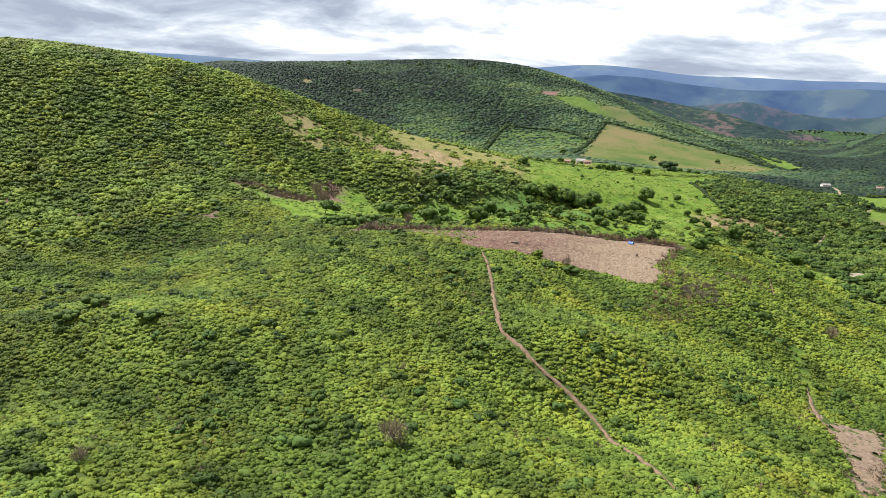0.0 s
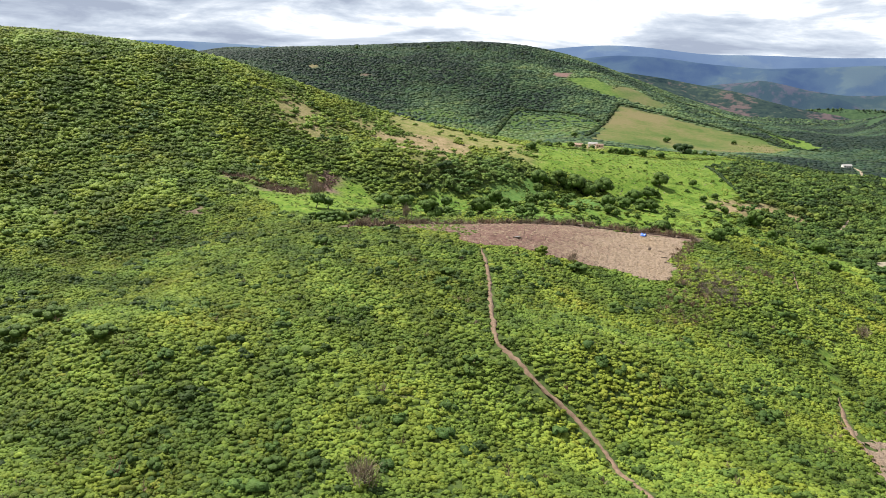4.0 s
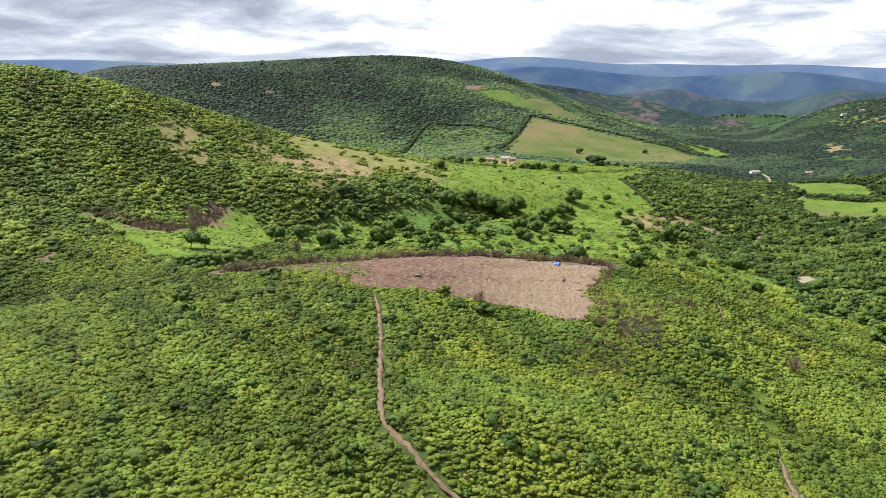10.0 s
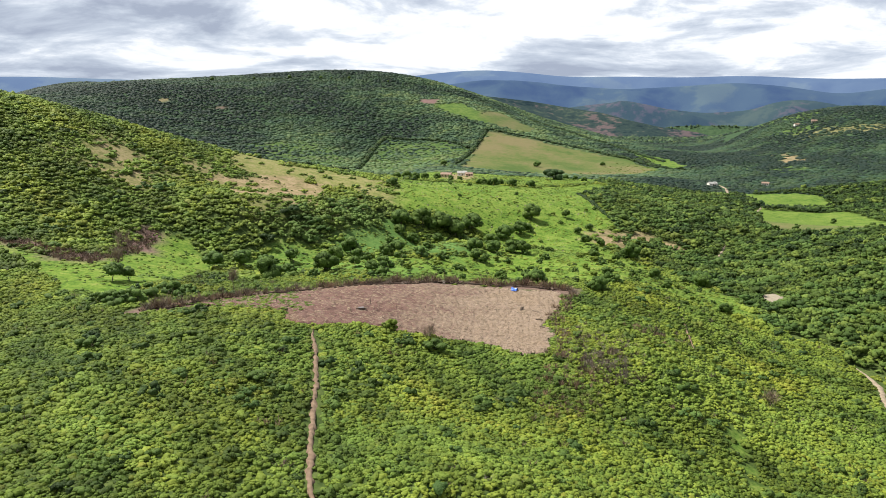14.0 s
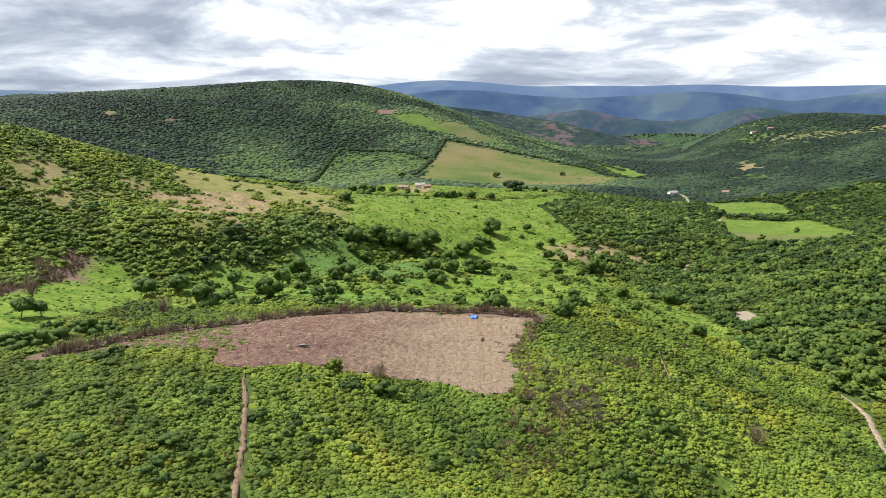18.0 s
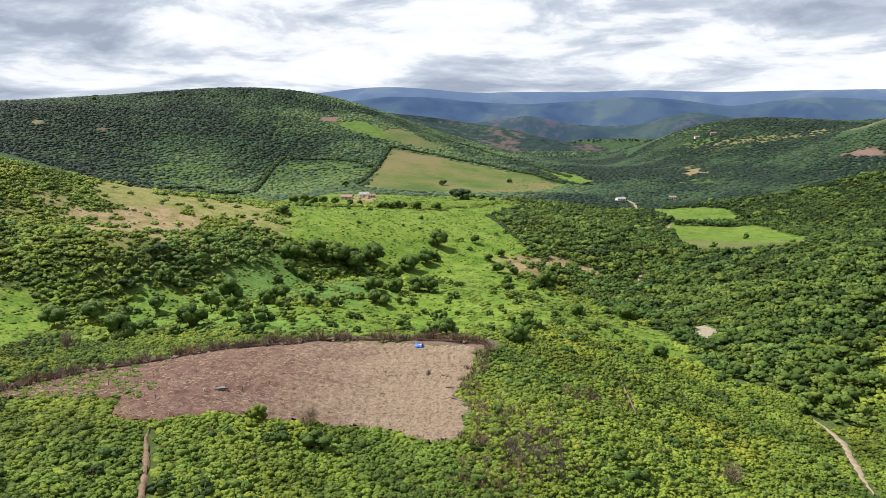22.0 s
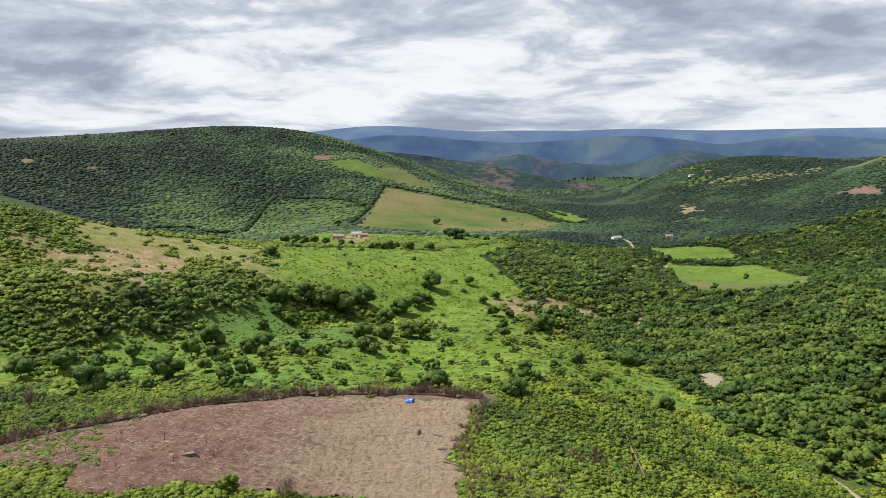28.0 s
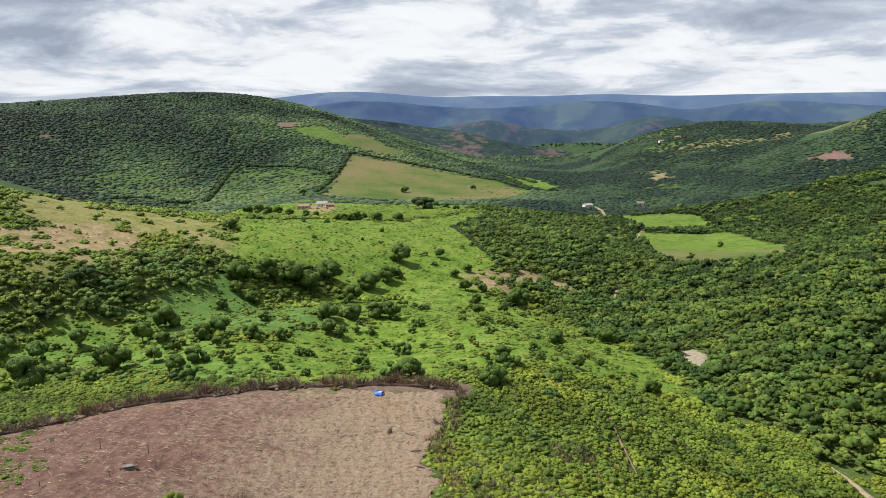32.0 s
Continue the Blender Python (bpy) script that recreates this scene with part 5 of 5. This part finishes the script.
plant_tree(-85.1, 29.3, 4.8)
plant_tree(-71.7, 19.0, 2.9)
plant_tree(-59.1, 27.5, 4.2)
plant_tree(-50.5, 17.9, 4.3)
plant_tree(-47.1, 23.2, 4.1)
plant_tree(-45.0, 10.2, 3.5)
plant_tree(-52.1, 44.7, 4.8)
plant_tree(-49.3, 50.8, 5.3)
plant_tree(-44.1, 35.6, 3.5)
plant_tree(-38.7, 46.3, 4.1)
plant_tree(-40.6, 71.6, 2.9)
plant_tree(-31.5, 52.1, 3.4)
plant_tree(-62.2, 147.7, 5.1)
plant_tree(-69.9, 150.9, 4.9)
plant_tree(-56.6, 34.8, 3.2)
plant_tree(-20.6, 69.2, 4.8)
plant_tree(-16.9, 66.7, 4.4)
plant_tree(2.7, 49.5, 3.7)
plant_tree(-2.9, 63.1, 2.0)
plant_tree(-7.5, 36.6, 3.5)
plant_tree(6.6, 13.6, 5.0)
plant_tree(2.3, 15.4, 3.8)
plant_tree(29.5, 26.2, 4.6)
plant_tree(31.6, 21.1, 3.2)
plant_tree(39.2, 44.4, 2.5)
plant_tree(49.9, 75.3, 4.5)
plant_tree(25.7, 7.5, 4.8)
plant_tree(50.8, 38.7, 4.3)
plant_tree(39.6, 33.3, 2.0)
plant_tree(6.9, 80.7, 2.5)
plant_tree(-7.8, 72.8, 2.0)
plant_tree(48.6, 185.2, 9.4)
plant_tree(39.9, 160.8, 5.5)
plant_tree(27.9, 130.5, 4.5)
plant_tree(77.8, 134.3, 7.2)
plant_tree(52.2, 93.1, 4.4)
plant_tree(155.8, 282.3, 3.8)
plant_tree(142.4, 278.0, 3.8)
plant_tree(210.9, 391.5, 4.2)
plant_tree(70.9, 39.4, 4.3)
plant_tree(76.8, 125.3, 6.3)

stand(NIGHT, -1.7, 485.6, 10.0, "very dark round spreading tree in the hill pasture", "tree", "pasture trees", 1.3)
for tx, ty, th in ((-587, 1060, 9), (-529, 1100, 8), (-500, 1112, 6), (-477, 1134, 10), (-427, 1154, 9), (-410, 1160, 7), (-381, 1172, 10), (-316, 1196, 8), (-290, 1200, 6)):
    stand(TREES[int(abs(tx)) % 5], tx, ty, th * 0.65, "lone tree standing on the crest of the far hill", "tree", "crest trees", 0.9)
for tx, ty, th in ((-151, 30, 9), (-128, -11, 8.5), (-92, -3, 6.5)):
    stand(DRIES[int(abs(tx)) % 2], tx, ty, th, "dead leafless brown tree beside the hillside clearing", "tree", "dead trees", 0.75)
plant_bush(-24.0, -201.9, 7.0, "DEAD")
plant_bush(-38.2, -201.6, 3.8, "B")
plant_bush(-88.0, -179.3, 5.4, "B")
plant_bush(-112.0, -176.6, 5.5, "B")
plant_bush(-110.7, -168.5, 6.1, "B")
plant_bush(-68.6, -223.6, 4.2, "DEAD")
plant_bush(-79.4, -101.6, 4.6, "B")
plant_bush(-21.6, -152.0, 3.6, "B")
plant_bush(68.7, -41.2, 6.3, "DEAD")
plant_bush(-42.2, -106.7, 4.0, "B")
plant_bush(-26.6, -102.3, 3.0, "B")
plant_bush(-14.7, -62.6, 5.7, "B")
plant_bush(-26.8, -57.5, 3.2, "Y")
plant_bush(-17.5, -55.3, 5.0, "DEADB")

LANKY = tree_model(206, TREE, spread=0.36, bare=0.42, leaves=600)
for tx, ty, th in [(-116.0, -34.0, 6.0), (-113.3, -29.1, 4.8), (-118.0, 38.4, 8.4), (-113.4, 56.5, 8.2), (-107.0, 61.0, 6.7), (-100.2, 77.2, 6.4)]:
    stand(LANKY, tx, ty, th, "slender green tree with a bare trunk beside the clearing", "tree", "clearing trees", 1.1)
for tx, ty, tw in [(-101.9, -63.9, 4.6), (-98.6, -62.1, 5.3), (-94.6, -61.1, 6.0), (-93.1, -53.6, 6.5), (-90.9, -45.9, 6.3), (-89.7, -37.7, 4.2)]:
    stand(BUSHES[int(abs(tx)) % 2], tx, ty, tw * 0.7, "dark leafy bush at the end of the cleared field", "bush", "field end bushes", 1.3)
for bx, by, bh in LONE:
    stand(BUSHES[int(abs(bx * 3)) % 2] if int(abs(bx * 5 + by)) % 3 else YELLOW, bx, by, bh, "small green bush growing in the meadow grass", "bush", "meadow bushes", 1.1)


# ---------------------------------------------------------------- buildings and small things


def plain(name, colour, rough=0.8, spots=None):
    k = Mat(name)
    n = k.noise(1.3, 5.0)
    k.colour(k.ramp(n, [(0.3, tuple(0.8 * c for c in colour)), (0.6, colour), (0.8, spots or tuple(min(1, 1.1 * c) for c in colour))]))
    k.b.inputs["Roughness"].default_value = rough
    return k.m


WHITEWASH = plain("stained_whitewash", (0.72, 0.69, 0.62))
TILE = plain("weathered_clay_tile", (0.27, 0.19, 0.145), 0.85, (0.36, 0.29, 0.24))
CEMENT = plain("grey_sheet_roof", (0.30, 0.29, 0.28))
ADOBE = plain("pale_adobe", (0.48, 0.36, 0.26))
DOORWOOD = plain("dark_door_wood", (0.10, 0.06, 0.04))
TARP = plain("blue_tarpaulin", (0.045, 0.13, 0.52), 0.35, (0.60, 0.68, 0.82))
SHEET = plain("grey_sheet", (0.13, 0.12, 0.12), 0.8)
POST = plain("weathered_post_wood", (0.14, 0.105, 0.08))


def slab(verts_min, verts_max, bevel=0.03):
    """A box with softened edges, as a bmesh."""
    bm = bmesh.new()
    bmesh.ops.create_cube(bm, size=1.0)
    lo, hi = Vector(verts_min), Vector(verts_max)
    for v in bm.verts:
        v.co = Vector([lo[i] + (v.co[i] + 0.5) * (hi[i] - lo[i]) for i in range(3)])
    bmesh.ops.bevel(bm, geom=bm.edges[:], offset=bevel, segments=1, affect="EDGES")
    return bm


def bpart(name, bm, mat, parent, label=""):
    me = bpy.data.meshes.new(name)
    bm.to_mesh(me)
    bm.free()
    me.materials.append(mat)
    return part(name, me, parent, label)


def roof_half(w, d, h, over, side):
    """One slope of a gabled roof with thickness and rows of tiles."""
    bm = bmesh.new()
    rows = 9
    for k in range(rows):
        f0, f1 = k / rows, (k + 1) / rows
        y0, y1 = (d / 2 + over) * (1 - f0) * side, (d / 2 + over) * (1 - f1) * side
        z0, z1 = h * f0 - 0.12 * 2, h * f1 - 0.12 * 2
        top = [bm.verts.new(p) for p in ((-w / 2 - over, y0, z0 + 0.16), (w / 2 + over, y0, z0 + 0.16), (w / 2 + over, y1, z1 + 0.10), (-w / 2 - over, y1, z1 + 0.10))]
        low = [bm.verts.new(p) for p in ((-w / 2 - over, y0, z0), (w / 2 + over, y0, z0), (w / 2 + over, y1, z1), (-w / 2 - over, y1, z1))]
        bm.faces.new(top)
        bm.faces.new(low[::-1])
        for i in range(4):
            bm.faces.new((top[i], low[i], low[(i + 1) % 4], top[(i + 1) % 4]))
    return bm


def house(x, y, turn, w, d, wall_h, roof_h, wall_mat, roof_mat, label):
    root = new("house")
    root.matrix_basis = pose(x, y, land_at(x, y) + 0.1, 0, 0, turn)
    t = 0.25
    for sx in (-1, 1):
        bm = slab((sx * w / 2 - t / 2, -d / 2, -1.5), (sx * w / 2 + t / 2, d / 2, wall_h))
        v = [bm.verts.new(p) for p in ((sx * w / 2 - t / 2, -d / 2, wall_h), (sx * w / 2 - t / 2, d / 2, wall_h), (sx * w / 2 - t / 2, 0, wall_h + roof_h - 0.3), (sx * w / 2 + t / 2, -d / 2, wall_h), (sx * w / 2 + t / 2, d / 2, wall_h), (sx * w / 2 + t / 2, 0, wall_h + roof_h - 0.3))]
        for f in ((0, 2, 1), (3, 4, 5), (0, 3, 5, 2), (1, 2, 5, 4)):
            bm.faces.new([v[i] for i in f])
        bpart("wall", bm, wall_mat, root)
    bpart("wall", slab((-w / 2 + t / 2, d / 2 - t, -1.5), (w / 2 - t / 2, d / 2, wall_h)), wall_mat, root)
    # front wall in piers round a door and two windows
    gaps = [(-0.5, 0.5, 0.0, 2.1), (-w * 0.32 - 0.5, -w * 0.32 + 0.5, 1.0, 2.0), (w * 0.32 - 0.5, w * 0.32 + 0.5, 1.0, 2.0)]
    xs = [-w / 2 + t / 2, gaps[1][0], gaps[1][1], gaps[0][0], gaps[0][1], gaps[2][0], gaps[2][1], w / 2 - t / 2]
    for k in range(0, 8, 2):
        bpart("wall", slab((xs[k], -d / 2, -1.5), (xs[k + 1], -d / 2 + t, wall_h)), wall_mat, root)
    for a, b, lo, hi in gaps:
        bpart("lintel", slab((a, -d / 2 + 0.003, hi), (b, -d / 2 + t, wall_h)), wall_mat, root)
        bpart("sill", slab((a, -d / 2 + 0.003, -1.5), (b, -d / 2 + t, lo)), wall_mat, root)
        bpart("door" if lo == 0 else "shutter", slab((a + 0.02, -d / 2 + 0.10, lo + 0.01), (b - 0.02, -d / 2 + 0.16, hi - 0.01), 0.01), DOORWOOD, root, "dark wooden leaf")
    for side in (-1, 1):
        me = bpart("roof", roof_half(w, d, roof_h, 0.45, side), roof_mat, root)
        me.location.z = wall_h
    bpart("ridge_cap", slab((-w / 2 - 0.45, -0.18, wall_h + roof_h - 0.22), (w / 2 + 0.45, 0.18, wall_h + roof_h - 0.08), 0.04), roof_mat, root)
    return tagged(root, label, "house", "farm buildings")


house(-93, 552, 8, 9, 6.5, 3.0, 1.8, WHITEWASH, CEMENT, "whitewashed farmhouse with a pale grey roof beside the pasture")
house(-104, 520, -6, 10, 6, 2.6, 1.6, ADOBE, TILE, "low adobe farm shed with a clay tile roof")
house(-84, 535, 15, 7, 5, 2.4, 1.4, ADOBE, TILE, "small adobe outhouse with a clay tile roof")
house(164, 654, 20, 9, 6, 2.8, 1.6, WHITEWASH, CEMENT, "small whitewashed house beside the dirt road")
house(220, 661, -15, 7, 5, 2.6, 1.4, WHITEWASH, TILE, "small house with a red tile roof among trees")
house(351, 1072, 10, 8, 5, 2.6, 1.4, WHITEWASH, TILE, "distant whitewashed house on the ridge")
house(372, 1060, -10, 8, 5, 2.6, 1.4, ADOBE, TILE, "distant adobe house with a tile roof on the ridge")


def tarp_shelter(x, y):
    """A blue tarpaulin slung over a ridge pole."""
    root = new("tarp_shelter")
    root.matrix_basis = pose(x, y, land_at(x, y) + 0.45, 0, 0, 74)
    w, d, h = 1.7, 1.9, 0.95
    n, V = 13, []
    for j in range(9):
        v = j / 8
        for i in range(n):
            u = i / (n - 1) * 2 - 1
            sag = 0.16 * math.sin(v * math.pi) * (1 - abs(u)) + 0.05 * math.sin(7 * u + 5 * v)
            flare = 0.10 * math.cos(v * 9.0) * abs(u)
            V.append((u * w / 2 * (1 + flare), (v - 0.5) * d, h * (1 - abs(u) ** 1.15) + 0.06 - sag))
    i = (np.arange(8)[:, None] * n + np.arange(n - 1)[None]).ravel()
    me = mesh_of("tarp", np.array(V), np.c_[i, i + 1, i + n + 1, i + n], (TARP,), True)
    ob = part("tarp", me, root, "creased blue plastic tarpaulin")
    ob.modifiers.new("thickness", "SOLIDIFY").thickness = 0.02
    for name, a, b, r in (("ridge_pole", (0, -d / 2 - 0.2, h - 0.02), (0, d / 2 + 0.2, h - 0.02), 0.04), ("pole", (0, -d / 2, -0.4), (0, -d / 2, h), 0.04), ("pole", (0, d / 2, -0.4), (0, d / 2, h), 0.04)):
        V, F = limb([a, tuple((p + q) / 2 for p, q in zip(a, b)), b], (r, r * 0.95, r * 0.9))
        part(name, mesh_of(name, V, F, (POST,), True), root)
    bpart("bundle", slab((-0.45, -0.6, -0.2), (0.4, 0.5, 0.3), 0.12), DOORWOOD, root, "dark bundle under the tarp")
    return tagged(root, "bright blue tarpaulin shelter pitched at the field edge", "shelter")


tarp_shelter(0.0, -0.5)


def sheet_pile(x, y):
    """A small heap of pale sheets over logs."""
    root = new("log_pile")
    root.matrix_basis = pose(x, y, land_at(x, y) + 0.45, 0, 0, 20)
    for k, (px, py, pz) in enumerate(((0, 0, 0.1), (0, 0.34, 0.12), (0, -0.33, 0.1), (0.05, 0.16, 0.38), (0, -0.17, 0.37))):
        V, F = limb([(px - 1.4, py, pz), (px, py + 0.03, pz + 0.02), (px + 1.3, py, pz)], (0.15, 0.17, 0.13), 8)
        part("log", mesh_of("log", V, F, (POST,), True), root)
    bpart("sheet", slab((-0.8, -0.5, 0.55), (0.7, 0.5, 0.62), 0.02), SHEET, root, "weathered grey cover sheet")
    return tagged(root, "small log pile under a weathered grey sheet in the field", "log pile")


sheet_pile(-36.8, -47.5)


def field_post(x, y, h):
    V, F = limb([(0, 0, -0.4), (0.03, 0, h * 0.5), (0.0, 0.04, h)], (0.09, 0.08, 0.06), 7)
    ob = new("post", mesh_of("post", V, F, (POST,), True))
    ob.matrix_basis = pose(x, y, land_at(x, y) + 0.4)
    return tagged(ob, "charred wooden stump standing in the cleared field", "stump", "field stumps")


for px, py, ph in ((-44.5, -40, 1.2), (-39, -50, 0.9), (-33, -46, 1.1), (-36, -41, 1.5), (-53, -42, 0.9), (-47, -56, 1.0), (-29, -40, 0.8), (-60, -48, 1.1), (-22, -35, 0.7), (4, -20, 0.9)):
    field_post(px, py, ph)


def fence_post(x, y, h):
    V, F = limb([(0, 0, -0.5), (0.02, 0.01, h * 0.6), (-0.02, 0.03, h)], (0.10, 0.09, 0.07), 7)
    ob = new("fence_post", mesh_of("fence_post", V, F, (POST,), True))
    ob.matrix_basis = pose(x, y, land_at(x, y) + 0.1, 0, 0, (x * 37) % 360)
    return tagged(ob, "weathered dark wooden fence post in the dry hedge", "post", "hedge posts")


for fx, fy, fh in ((-83, -64, 1.8), (-79, -55, 1.6), (-77, -47, 2.0), (-79.6, -31, 4.2), (-73, -35, 1.7), (-67, -25, 1.9), (-59, -17, 1.6), (-50, -8, 2.0), (-43, -6, 1.7), (-34, -3.5, 2.1), (-26, 0, 1.6), (-19, 4, 1.9), (-11, 6, 1.7), (-2, 9, 2.2), (6, 8.5, 1.8), (14, 5.5, 1.9)):
    fence_post(fx, fy, fh)


def fallen_log(x, y, turn, length, r):
    """A felled trunk with the stub of a branch."""
    root = new("fallen_log")
    root.matrix_basis = pose(x, y, land_at(x, y) + 0.35 + r, 0, 0, turn)
    V, F = limb([(-length / 2, 0, 0), (-length * 0.2, 0.06, 0.04), (length * 0.2, -0.04, 0.02), (length / 2, 0.05, 0)], (r, r * 0.95, r * 0.85, r * 0.6), 8)
    part("trunk", mesh_of("trunk", V, F, (POST,), True), root)
    V, F = limb([(length * 0.1, 0, 0), (length * 0.16, 0.3, 0.25), (length * 0.2, 0.5, 0.5)], (r * 0.5, r * 0.4, r * 0.25), 6)
    part("branch", mesh_of("branch", V, F, (POST,), True), root)
    return tagged(root, "felled grey-brown log lying on the cleared field", "log", "felled logs")


for lx, ly, lt, ll, lr in ((7.7, -21.4, -40, 2.6, 0.16), (10.4, -35.4, -25, 2.4, 0.20), (9.0, -28.5, 12, 2.0, 0.15)):
    fallen_log(lx, ly, lt, ll, lr)


def burnt_stump(x, y):
    V, F = limb([(0, 0, -0.3), (0.05, 0, 0.35), (0.02, 0.05, 0.8), (0.1, 0.05, 1.05)], (0.62, 0.50, 0.42, 0.12), 9)
    ob = new("stump", mesh_of("stump", V, F, (POST,), True))
    ob.matrix_basis = pose(x, y, land_at(x, y) + 0.35)
    return tagged(ob, "broad burnt tree stump in the pale straw of the field", "stump", "field stumps")


burnt_stump(3.5, -20.5)
